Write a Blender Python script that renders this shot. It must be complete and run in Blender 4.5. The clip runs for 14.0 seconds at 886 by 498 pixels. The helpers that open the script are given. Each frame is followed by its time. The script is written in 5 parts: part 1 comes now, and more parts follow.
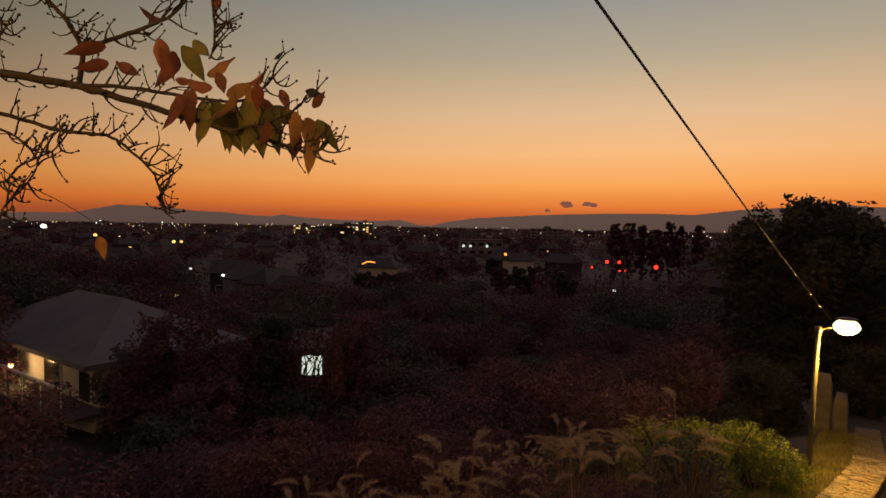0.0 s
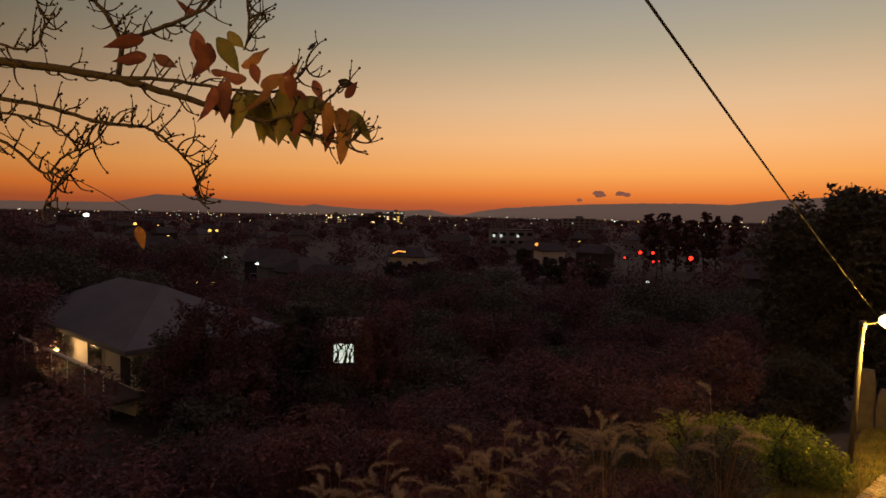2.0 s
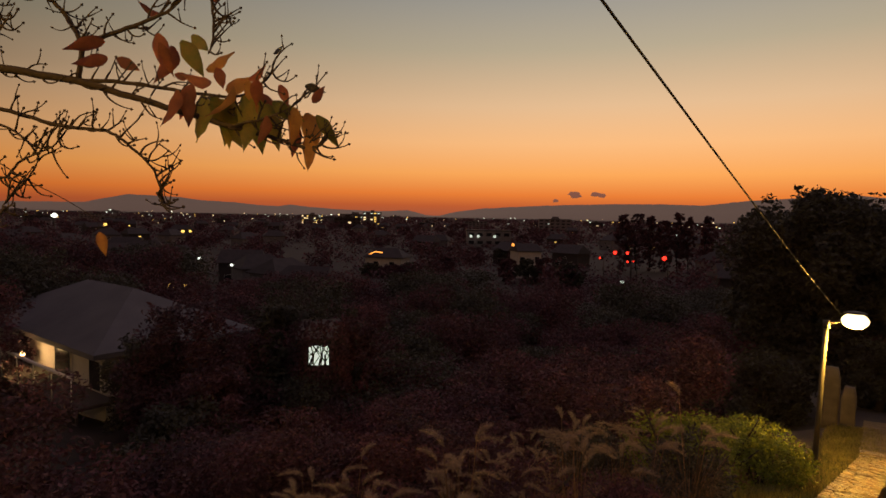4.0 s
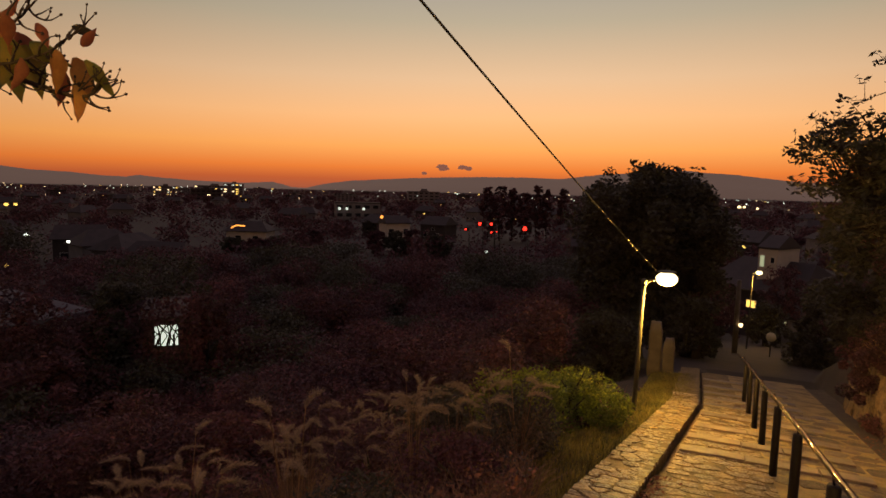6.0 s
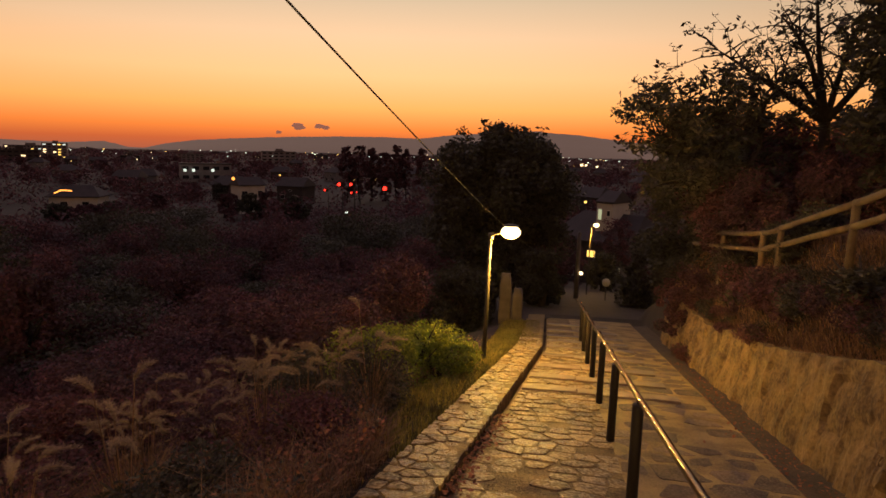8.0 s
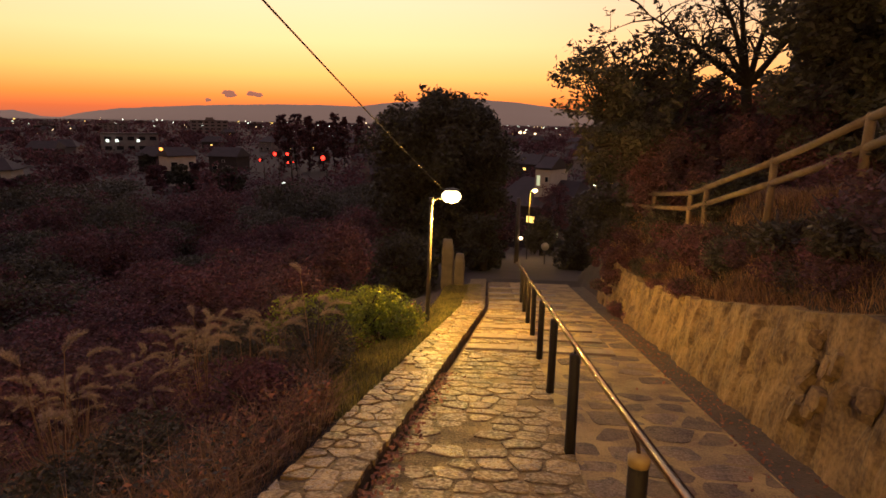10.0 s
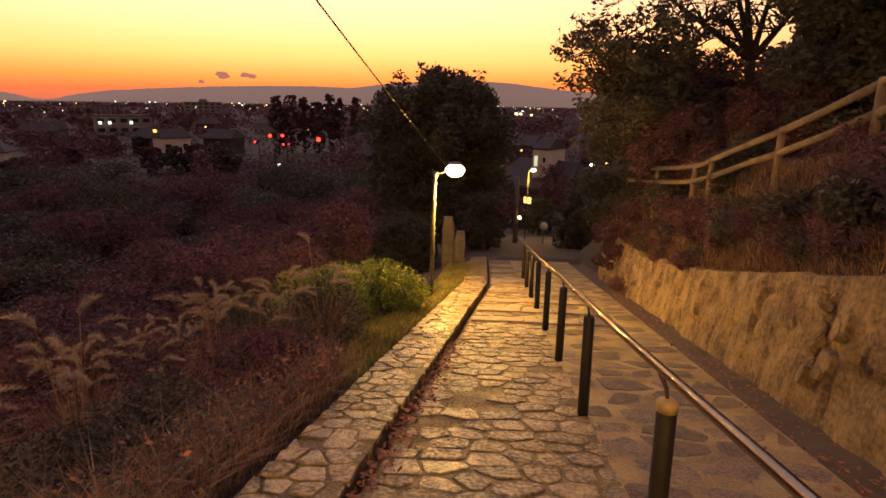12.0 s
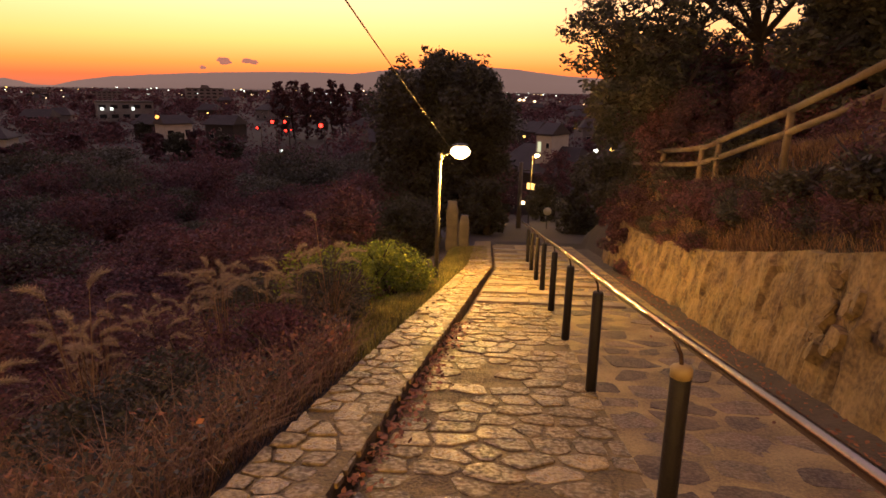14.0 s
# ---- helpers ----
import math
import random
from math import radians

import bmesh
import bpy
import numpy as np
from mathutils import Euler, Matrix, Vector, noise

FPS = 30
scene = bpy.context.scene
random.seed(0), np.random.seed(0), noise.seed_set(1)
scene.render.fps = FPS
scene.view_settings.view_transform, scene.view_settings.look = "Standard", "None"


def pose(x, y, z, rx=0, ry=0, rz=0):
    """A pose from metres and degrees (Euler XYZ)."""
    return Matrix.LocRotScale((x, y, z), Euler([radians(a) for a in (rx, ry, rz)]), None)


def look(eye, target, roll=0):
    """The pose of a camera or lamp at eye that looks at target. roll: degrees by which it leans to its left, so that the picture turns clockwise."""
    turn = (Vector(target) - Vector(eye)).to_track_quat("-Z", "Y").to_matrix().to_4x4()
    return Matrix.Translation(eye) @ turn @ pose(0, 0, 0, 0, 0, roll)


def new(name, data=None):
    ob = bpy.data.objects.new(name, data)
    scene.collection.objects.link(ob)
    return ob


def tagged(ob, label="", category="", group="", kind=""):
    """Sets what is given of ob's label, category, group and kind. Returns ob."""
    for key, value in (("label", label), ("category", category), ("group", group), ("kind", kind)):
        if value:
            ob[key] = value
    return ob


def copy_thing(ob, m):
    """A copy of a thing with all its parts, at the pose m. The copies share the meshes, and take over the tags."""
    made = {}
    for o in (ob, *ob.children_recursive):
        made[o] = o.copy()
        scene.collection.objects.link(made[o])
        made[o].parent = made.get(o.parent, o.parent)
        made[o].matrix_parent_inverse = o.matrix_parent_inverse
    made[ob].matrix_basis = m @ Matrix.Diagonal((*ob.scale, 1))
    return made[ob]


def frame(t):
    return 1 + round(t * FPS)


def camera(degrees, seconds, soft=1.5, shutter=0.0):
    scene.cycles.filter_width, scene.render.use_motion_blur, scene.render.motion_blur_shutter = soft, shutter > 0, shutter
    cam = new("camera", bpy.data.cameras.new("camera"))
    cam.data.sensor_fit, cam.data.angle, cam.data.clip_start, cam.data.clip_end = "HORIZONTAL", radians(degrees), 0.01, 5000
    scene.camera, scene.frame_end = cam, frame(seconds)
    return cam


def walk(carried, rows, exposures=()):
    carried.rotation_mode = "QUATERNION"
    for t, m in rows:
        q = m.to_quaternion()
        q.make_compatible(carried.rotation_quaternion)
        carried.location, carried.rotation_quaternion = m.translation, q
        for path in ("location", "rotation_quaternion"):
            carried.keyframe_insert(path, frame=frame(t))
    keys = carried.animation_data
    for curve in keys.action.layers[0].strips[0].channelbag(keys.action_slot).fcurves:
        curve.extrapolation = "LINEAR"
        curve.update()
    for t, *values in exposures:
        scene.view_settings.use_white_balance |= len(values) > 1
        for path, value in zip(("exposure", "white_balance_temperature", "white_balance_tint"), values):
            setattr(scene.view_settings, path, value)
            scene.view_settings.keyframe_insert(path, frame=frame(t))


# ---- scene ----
cam = camera(74.0, 14.0, soft=1.6)
PATH = [
    (0, (0.206, -0.024, 0.553), (-0.968, 1.593, 0.471), 1.0),
    (0.5, (0.184, -0.021, 0.563), (-1.022, 1.572, 0.468), 1.0),
    (1, (0.177, -0.034, 0.558), (-1.05, 1.541, 0.45), 1.0),
    (1.5, (0.189, -0.033, 0.561), (-1.051, 1.531, 0.443), 1.1),
    (2, (0.188, -0.014, 0.558), (-1.067, 1.54, 0.439), 1.1),
    (4.5, (0.255, 0.03, 0.591), (-0.88, 1.673, 0.473), 1.1),
    (5, (0.363, 0.083, 0.595), (-0.674, 1.788, 0.459), 1.1),
    (5.5, (0.442, 0.13, 0.573), (-0.486, 1.894, 0.404), 1.2),
    (6, (0.497, 0.181, 0.529), (-0.313, 1.999, 0.329), 1.3),
    (6.5, (0.533, 0.234, 0.505), (-0.156, 2.097, 0.274), 1.3),
    (7, (0.583, 0.251, 0.494), (0.012, 2.15, 0.231), 1.3),
    (7.5, (0.632, 0.24, 0.495), (0.173, 2.164, 0.202), 1.2),
    (8, (0.65, 0.221, 0.498), (0.293, 2.162, 0.175), 1.2),
    (8.5, (0.668, 0.224, 0.484), (0.393, 2.174, 0.136), 1.2),
    (9, (0.675, 0.216, 0.48), (0.466, 2.169, 0.103), 1.2),
    (11.5, (0.572, 0.158, 0.318), (0.43, 2.097, -0.15), 0.8),
    (12, (0.531, 0.156, 0.29), (0.389, 2.092, -0.191), 0.8),
    (12.5, (0.513, 0.136, 0.246), (0.367, 2.069, -0.246), 0.9),
    (13, (0.505, 0.13, 0.233), (0.354, 2.06, -0.271), 0.9),
    (13.5, (0.488, 0.133, 0.215), (0.335, 2.059, -0.302), 0.7),
    (14, (0.488, 0.146, 0.202), (0.339, 2.071, -0.322), 0.8),
]
walk(cam, [(t, look(eye, target, roll)) for t, eye, target, roll in PATH],
     exposures=[(0.0, 0.0, 6500, 11), (4.5, 0.05, 6500, 11), (7.0, 0.25, 6500, 14), (9.0, 0.63, 6480, 14), (11.5, 1.15, 6420, 21), (14.0, 1.19, 6420, 22)])

# ---- dusk sky ----
world = bpy.data.worlds.new("dusk_sky")
scene.world = world
world.use_nodes = True
wn, wl = world.node_tree.nodes, world.node_tree.links
wn.clear()
w_out = wn.new("ShaderNodeOutputWorld")
w_bg = wn.new("ShaderNodeBackground")
w_tc = wn.new("ShaderNodeTexCoord")
w_sep = wn.new("ShaderNodeSeparateXYZ")
w_ramp = wn.new("ShaderNodeValToRGB")
w_map = wn.new("ShaderNodeMapRange")
w_map.inputs[1].default_value, w_map.inputs[2].default_value = -0.02, 0.98
SKY = [(0.00, (0.20, 0.075, 0.055)), (0.035, (0.50, 0.105, 0.030)), (0.055, (0.78, 0.20, 0.035)), (0.090, (0.92, 0.375, 0.095)),
       (0.140, (0.90, 0.475, 0.20)), (0.200, (0.74, 0.48, 0.27)), (0.285, (0.46, 0.385, 0.265)), (0.37, (0.315, 0.305, 0.275)),
       (0.55, (0.55, 0.42, 0.48)), (1.0, (0.64, 0.45, 0.56))]
for i, (at, col) in enumerate(SKY):
    e = w_ramp.color_ramp.elements[i] if i < 2 else w_ramp.color_ramp.elements.new(at)
    e.position, e.color = at, (*col, 1)
w_dot = wn.new("ShaderNodeVectorMath")
w_dot.operation = "DOT_PRODUCT"
w_dot.inputs[1].default_value = (math.sin(radians(-16)), math.cos(radians(-16)), 0.0)
w_side = wn.new("ShaderNodeMapRange")
w_side.inputs[1].default_value, w_side.inputs[2].default_value = 0.36, 1.0
w_side.inputs[3].default_value, w_side.inputs[4].default_value = 0.21, 1.08
wl.new(w_tc.outputs["Generated"], w_sep.inputs[0])
wl.new(w_tc.outputs["Generated"], w_dot.inputs[0])
wl.new(w_sep.outputs["Z"], w_map.inputs[0])
wl.new(w_map.outputs[0], w_ramp.inputs[0])
wl.new(w_dot.outputs["Value"], w_side.inputs[0])
w_mul = wn.new("ShaderNodeMath")
w_mul.operation = "MULTIPLY_ADD"
w_low = wn.new("ShaderNodeMapRange")
w_low.inputs[1].default_value, w_low.inputs[2].default_value = 0.03, 0.20
w_low.inputs[3].default_value, w_low.inputs[4].default_value = 0.55, 0.0
w_inv = wn.new("ShaderNodeMath")
w_inv.operation, w_inv.inputs[0].default_value = "SUBTRACT", 1.0
wl.new(w_sep.outputs["Z"], w_low.inputs[0])
wl.new(w_low.outputs[0], w_inv.inputs[1])
wl.new(w_side.outputs[0], w_mul.inputs[0])
wl.new(w_inv.outputs[0], w_mul.inputs[1])
wl.new(w_low.outputs[0], w_mul.inputs[2])
wl.new(w_ramp.outputs[0], w_bg.inputs["Color"])
wl.new(w_mul.outputs[0], w_bg.inputs["Strength"])
wl.new(w_bg.outputs[0], w_out.inputs[0])


def point_lamp(name, at, watts, colour, radius=0.08):
    lamp = bpy.data.lights.new(name, "POINT")
    lamp.energy, lamp.color, lamp.shadow_soft_size = watts, colour, radius
    ob = new(name, lamp)
    ob.location = at
    return ob


WARM = (1.0, 0.54, 0.085)
LAMP_A = Vector((-0.02, 10.24, -0.82))
LAMP_B = Vector((3.27, 35.6, -3.5))
point_lamp("street_light_near", LAMP_A + Vector((0, 0, -0.17)), 480, WARM)
LAMP_C = Vector((-0.9, -6.0, 2.8))
point_lamp("street_light_behind", LAMP_C + Vector((0, 0, -0.2)), 900, WARM)
point_lamp("street_light_far", LAMP_B + Vector((0, 0, -0.2)), 360, WARM)


# ---- materials ----
def mat(name, col, col2=None, rough=0.8, scale=8.0, bump=0.3, metal=0.0, detail=6.0, fine=60.0, vary=0.0, through_light=0.0, distort=0.0, grit=0.35, worn=0.0):
    """A surface of two colours mixed by coarse and fine noise, with relief; vary: spread of brightness between pieces; worn: how much rougher the unpolished grain is."""
    m = bpy.data.materials.new(name)
    m.use_nodes = True
    n, l = m.node_tree.nodes, m.node_tree.links
    bsdf = n["Principled BSDF"]
    bsdf.inputs["Roughness"].default_value, bsdf.inputs["Metallic"].default_value = rough, metal
    tc = n.new("ShaderNodeTexCoord")
    a, b = n.new("ShaderNodeTexNoise"), n.new("ShaderNodeTexNoise")
    a.inputs["Scale"].default_value, a.inputs["Detail"].default_value, a.inputs["Distortion"].default_value = scale, detail, distort
    b.inputs["Scale"].default_value, b.inputs["Detail"].default_value = fine, 3.0
    geo = n.new("ShaderNodeNewGeometry")
    for t in (a, b):
        l.new(geo.outputs["Position"], t.inputs["Vector"])
    add = n.new("ShaderNodeMath")
    add.operation = "ADD"
    half = n.new("ShaderNodeMath")
    half.operation, half.inputs[1].default_value = "MULTIPLY", grit
    l.new(b.outputs["Fac"], half.inputs[0])
    l.new(a.outputs["Fac"], add.inputs[0])
    l.new(half.outputs[0], add.inputs[1])
    ramp = n.new("ShaderNodeMapRange")
    ramp.inputs[1].default_value, ramp.inputs[2].default_value = 0.28 + 0.5 * grit, 0.74 + 0.5 * grit
    l.new(add.outputs[0], ramp.inputs[0])
    mix = n.new("ShaderNodeMix")
    mix.data_type = "RGBA"
    mix.inputs[6].default_value = (*col, 1)
    mix.inputs[7].default_value = (*(col2 or tuple(c * 0.55 for c in col)), 1)
    l.new(ramp.outputs[0], mix.inputs[0])
    colour = mix.outputs[2]
    if vary:
        info = n.new("ShaderNodeObjectInfo")
        isl = n.new("ShaderNodeMath")
        isl.operation = "ADD"
        l.new(info.outputs["Random"], isl.inputs[0])
        l.new(geo.outputs["Random Per Island"], isl.inputs[1])
        fr = n.new("ShaderNodeMath")
        fr.operation = "FRACT"
        l.new(isl.outputs[0], fr.inputs[0])
        mr = n.new("ShaderNodeMapRange")
        mr.inputs[3].default_value, mr.inputs[4].default_value = 1 - vary, 1 + vary
        l.new(fr.outputs[0], mr.inputs[0])
        hsv = n.new("ShaderNodeHueSaturation")
        l.new(mr.outputs[0], hsv.inputs["Value"])
        l.new(colour, hsv.inputs["Color"])
        colour = hsv.outputs[0]
    l.new(colour, bsdf.inputs["Base Color"])
    if bump:
        bp = n.new("ShaderNodeBump")
        bp.inputs["Strength"].default_value, bp.inputs["Distance"].default_value = bump, 0.02
        l.new(add.outputs[0], bp.inputs["Height"])
        l.new(bp.outputs[0], bsdf.inputs["Normal"])
    if worn:
        polish = n.new("ShaderNodeMapRange")
        polish.inputs[1].default_value, polish.inputs[2].default_value = 0.40, 0.58
        polish.inputs[3].default_value, polish.inputs[4].default_value = rough, min(1.0, rough + worn)
        l.new(b.outputs["Fac"], polish.inputs[0])
        each = n.new("ShaderNodeObjectInfo")
        more = n.new("ShaderNodeMath")
        more.operation, more.inputs[1].default_value = "MULTIPLY_ADD", 0.35
        more.use_clamp = True
        l.new(each.outputs["Random"], more.inputs[0])
        l.new(polish.outputs[0], more.inputs[2])
        l.new(more.outputs[0], bsdf.inputs["Roughness"])
        bsdf.inputs["Specular IOR Level"].default_value = 0.9
    if through_light:
        tr = n.new("ShaderNodeBsdfTranslucent")
        l.new(colour, tr.inputs["Color"])
        mx = n.new("ShaderNodeMixShader")
        mx.inputs[0].default_value = through_light
        l.new(bsdf.outputs[0], mx.inputs[1])
        l.new(tr.outputs[0], mx.inputs[2])
        l.new(mx.outputs[0], n["Material Output"].inputs["Surface"])
    return m


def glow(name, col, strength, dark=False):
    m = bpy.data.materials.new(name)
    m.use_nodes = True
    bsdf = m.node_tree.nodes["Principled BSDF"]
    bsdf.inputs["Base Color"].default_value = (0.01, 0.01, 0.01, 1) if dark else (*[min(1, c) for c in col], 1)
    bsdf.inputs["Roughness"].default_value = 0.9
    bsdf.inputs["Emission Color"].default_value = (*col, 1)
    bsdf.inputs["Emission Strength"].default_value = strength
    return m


M_SOIL = mat("soil_and_litter", (0.055, 0.040, 0.03), (0.028, 0.024, 0.02), 0.95, 1.5, 0.6, fine=40)
M_MORTAR = mat("pale_worn_mortar", (0.43, 0.31, 0.135), (0.15, 0.105, 0.055), 0.85, 2.6, 0.7, fine=60, grit=0.7)
M_JOINT = mat("joint_mortar", (0.27, 0.19, 0.085), (0.09, 0.064, 0.033), 0.9, 5.0, 1.0, fine=50, grit=0.8)
M_STONE = mat("polished_path_stone", (0.36, 0.25, 0.105), (0.12, 0.084, 0.040), 0.12, 10.0, 0.6, fine=34, vary=0.38, grit=1.0, worn=0.55)
M_FLAG = mat("flagstone", (0.21, 0.14, 0.08), (0.085, 0.057, 0.036), 0.5, 6.0, 0.8, fine=50, vary=0.3, grit=0.8, worn=0.35)
# darker mortar for the channel faces along the wall
M_GUTTER = mat("dark_gutter_mortar", (0.085, 0.062, 0.045), (0.04, 0.03, 0.024), 0.8, 4.0, 0.9, fine=40, grit=0.7)
M_EDGE = mat("step_edge_stone", (0.30, 0.235, 0.16), (0.18, 0.14, 0.1), 0.7, 5.0, 0.5, fine=60, vary=0.15)
M_WALL = mat("weathered_wall_stone", (0.29, 0.20, 0.098), (0.075, 0.052, 0.032), 0.9, 3.2, 1.0, fine=24, vary=0.1, grit=0.7)
M_GRANITE = mat("granite", (0.20, 0.165, 0.13), (0.12, 0.10, 0.08), 0.85, 4.0, 0.5, fine=80)
M_POST = mat("dark_stained_post", (0.017, 0.012, 0.010), (0.008, 0.006, 0.006), 0.6, 9.0, 0.6, fine=70)
M_BRASS = mat("ochre_cap", (0.42, 0.30, 0.12), (0.25, 0.17, 0.07), 0.5, 10.0, 0.2)
M_STEEL = mat("worn_steel_tube", (0.27, 0.20, 0.17), (0.16, 0.12, 0.10), 0.25, 5.0, 0.12, metal=1.0, fine=90)
M_POLE = mat("galvanised_pole", (0.085, 0.078, 0.062), (0.055, 0.05, 0.042), 0.6, 6.0, 0.15)
M_LOG = mat("log_style_rail", (0.175, 0.13, 0.10), (0.095, 0.07, 0.055), 0.85, 5.0, 0.5, fine=50)
M_BARK = mat("bark", (0.055, 0.04, 0.032), (0.025, 0.019, 0.016), 0.95, 14.0, 0.8, fine=80)
M_TWIG = mat("twig_bark", (0.085, 0.06, 0.05), (0.045, 0.033, 0.028), 0.85, 30.0, 0.4, fine=120)
M_WIRE = mat("cable_sheath", (0.10, 0.092, 0.08), (0.07, 0.065, 0.058), 0.7, 20.0, 0.0)
M_DARKLEAF = mat("dark_evergreen_leaf", (0.085, 0.08, 0.05), (0.05, 0.046, 0.034), 0.6, 1.2, 0.0, vary=0.5, through_light=0.25)
M_REDLEAF = mat("russet_leaf_and_far_haze", (0.175, 0.062, 0.068), (0.055, 0.04, 0.052), 0.75, 1.0, 0.0, vary=0.5, through_light=0.25)
M_GREENLEAF = mat("bright_shrub_leaf", (0.24, 0.28, 0.035), (0.13, 0.165, 0.025), 0.5, 2.5, 0.0, vary=0.45, through_light=0.55)
M_DRY = mat("dry_grass_blade", (0.30, 0.18, 0.095), (0.15, 0.085, 0.05), 0.8, 1.6, 0.0, vary=0.5, through_light=0.3)
M_GRASS = mat("yellow_green_grass", (0.30, 0.26, 0.06), (0.13, 0.11, 0.035), 0.8, 2.0, 0.0, vary=0.4, through_light=0.3)
M_PLUME = mat("pampas_plume", (0.48, 0.36, 0.26), (0.33, 0.24, 0.18), 0.9, 6.0, 0.0, vary=0.3, through_light=0.35)
M_AUT_RED = mat("red_brown_autumn_leaf", (0.42, 0.13, 0.06), (0.26, 0.09, 0.05), 0.55, 22.0, 0.2, fine=120, vary=0.25, through_light=0.45)
M_AUT_GREEN = mat("green_yellow_autumn_leaf", (0.17, 0.21, 0.04), (0.36, 0.25, 0.055), 0.55, 16.0, 0.2, fine=120, vary=0.25, through_light=0.45)
M_AUT_GOLD = mat("ochre_autumn_leaf", (0.55, 0.27, 0.07), (0.36, 0.16, 0.05), 0.55, 20.0, 0.2, fine=120, vary=0.2, through_light=0.45)
M_LITTER = mat("fallen_leaf", (0.26, 0.10, 0.05), (0.15, 0.06, 0.035), 0.8, 10.0, 0.0, vary=0.5)
M_ROOF = mat("grey_roof_tile", (0.13, 0.12, 0.125), (0.085, 0.08, 0.085), 0.7, 0.8, 0.5, fine=12, vary=0.1)
M_ROOF2 = mat("brown_roof_tile", (0.06, 0.045, 0.042), (0.035, 0.028, 0.027), 0.8, 0.8, 0.3, fine=12)
M_RENDER = mat("pale_house_wall", (0.62, 0.56, 0.48), (0.5, 0.45, 0.38), 0.9, 0.7, 0.1, fine=10)
M_RENDER2 = mat("grey_house_wall", (0.24, 0.21, 0.21), (0.16, 0.14, 0.14), 0.9, 0.7, 0.1, fine=10)
M_DARKWALL = mat("dark_house_wall", (0.07, 0.055, 0.052), (0.045, 0.036, 0.035), 0.9, 0.7, 0.1, fine=10)
M_GLASS = mat("dark_window_glass", (0.03, 0.03, 0.035), (0.02, 0.02, 0.025), 0.1, 1.0, 0.0)
M_WHITE = mat("white_painted_trim", (0.75, 0.7, 0.62), (0.6, 0.55, 0.48), 0.6, 3.0, 0.1)
# the ridge emits its haze colour over a near-black base
M_HILL = glow("hazy_hill_glow", (0.092, 0.056, 0.042), 1.0, dark=True)
# dusk light on the clouds is put in as emission
M_CLOUD = glow("dark_cloud_glow", (0.22, 0.09, 0.06), 0.9)
G_LAMP = glow("street_lamp_diffuser", (1.0, 0.80, 0.42), 2.4)
G_WARM = glow("warm_light", (1.0, 0.72, 0.36), 2.2)
G_ORANGE = glow("orange_light", (1.0, 0.36, 0.06), 1.6)
G_COOL = glow("cool_light", (0.82, 0.95, 0.80), 0.8)
G_COOLB = glow("bright_cool_light", (0.92, 1.0, 0.85), 2.4)
G_DIM = glow("dim_green_wall_glow", (0.75, 0.85, 0.5), 0.35)
G_RED = glow("red_signal_light", (1.0, 0.03, 0.015), 3.0)
G_YEL = glow("yellow_light", (1.0, 0.62, 0.12), 1.6)


# ---- mesh helpers ----
def obj(name, bm, material, parent=None, smooth=False):
    me = bpy.data.meshes.new(name)
    bm.to_mesh(me)
    bm.free()
    me.materials.append(material)
    if smooth:
        me.polygons.foreach_set("use_smooth", [True] * len(me.polygons))
    ob = new(name, me)
    ob.parent = parent
    return ob


def part(name, bm, material, parent, label="", smooth=False):
    ob = obj(name, bm, material, parent, smooth)
    return tagged(ob, label) if label else ob


def raw(name, verts, faces, material, parent=None, smooth=False):
    me = bpy.data.meshes.new(name)
    me.from_pydata([tuple(v) for v in verts], [], faces)
    me.materials.append(material)
    if smooth:
        me.polygons.foreach_set("use_smooth", [True] * len(me.polygons))
    me.update()
    ob = new(name, me)
    ob.parent = parent
    return ob


def thing(name, at, label, category, group="", kind=""):
    e = new(name)
    e.location = at
    e.empty_display_size = 0.2
    return tagged(e, label, category, group, kind)


def box(bm, x0, x1, y0, y1, z0, z1, bevel=0.0):
    vs = [bm.verts.new((x, y, z)) for z in (z0, z1) for y in (y0, y1) for x in (x0, x1)]
    fs = [bm.faces.new([vs[i] for i in f]) for f in ((0, 2, 3, 1), (4, 5, 7, 6), (0, 1, 5, 4), (2, 6, 7, 3), (0, 4, 6, 2), (1, 3, 7, 5))]
    if bevel:
        es = list({e for f in fs for e in f.edges})
        bmesh.ops.bevel(bm, geom=es, offset=bevel, segments=1, affect="EDGES")
    return bm


def boxed(x0, x1, y0, y1, z0, z1, bevel=0.0):
    return box(bmesh.new(), x0, x1, y0, y1, z0, z1, bevel)


def tube_data(points, radii, sides, verts, faces, cap=True):
    """Adds a tapered tube along the points."""
    points = [Vector(p) for p in points]
    start = len(verts)
    up = Vector((0.13, 0.31, 0.94))
    for i, p in enumerate(points):
        d = (points[min(i + 1, len(points) - 1)] - points[max(i - 1, 0)]).normalized()
        a = d.cross(up)
        a = a.normalized() if a.length > 1e-3 else d.cross(Vector((1, 0, 0))).normalized()
        b = d.cross(a)
        for k in range(sides):
            w = 2 * math.pi * k / sides
            verts.append(p + (a * math.cos(w) + b * math.sin(w)) * radii[i])
    for i in range(len(points) - 1):
        for k in range(sides):
            q, r = start + i * sides, start + (i + 1) * sides
            faces.append((q + k, q + (k + 1) % sides, r + (k + 1) % sides, r + k))
    if cap:
        faces.append(tuple(start + k for k in range(sides))[::-1])
        faces.append(tuple(start + (len(points) - 1) * sides + k for k in range(sides)))


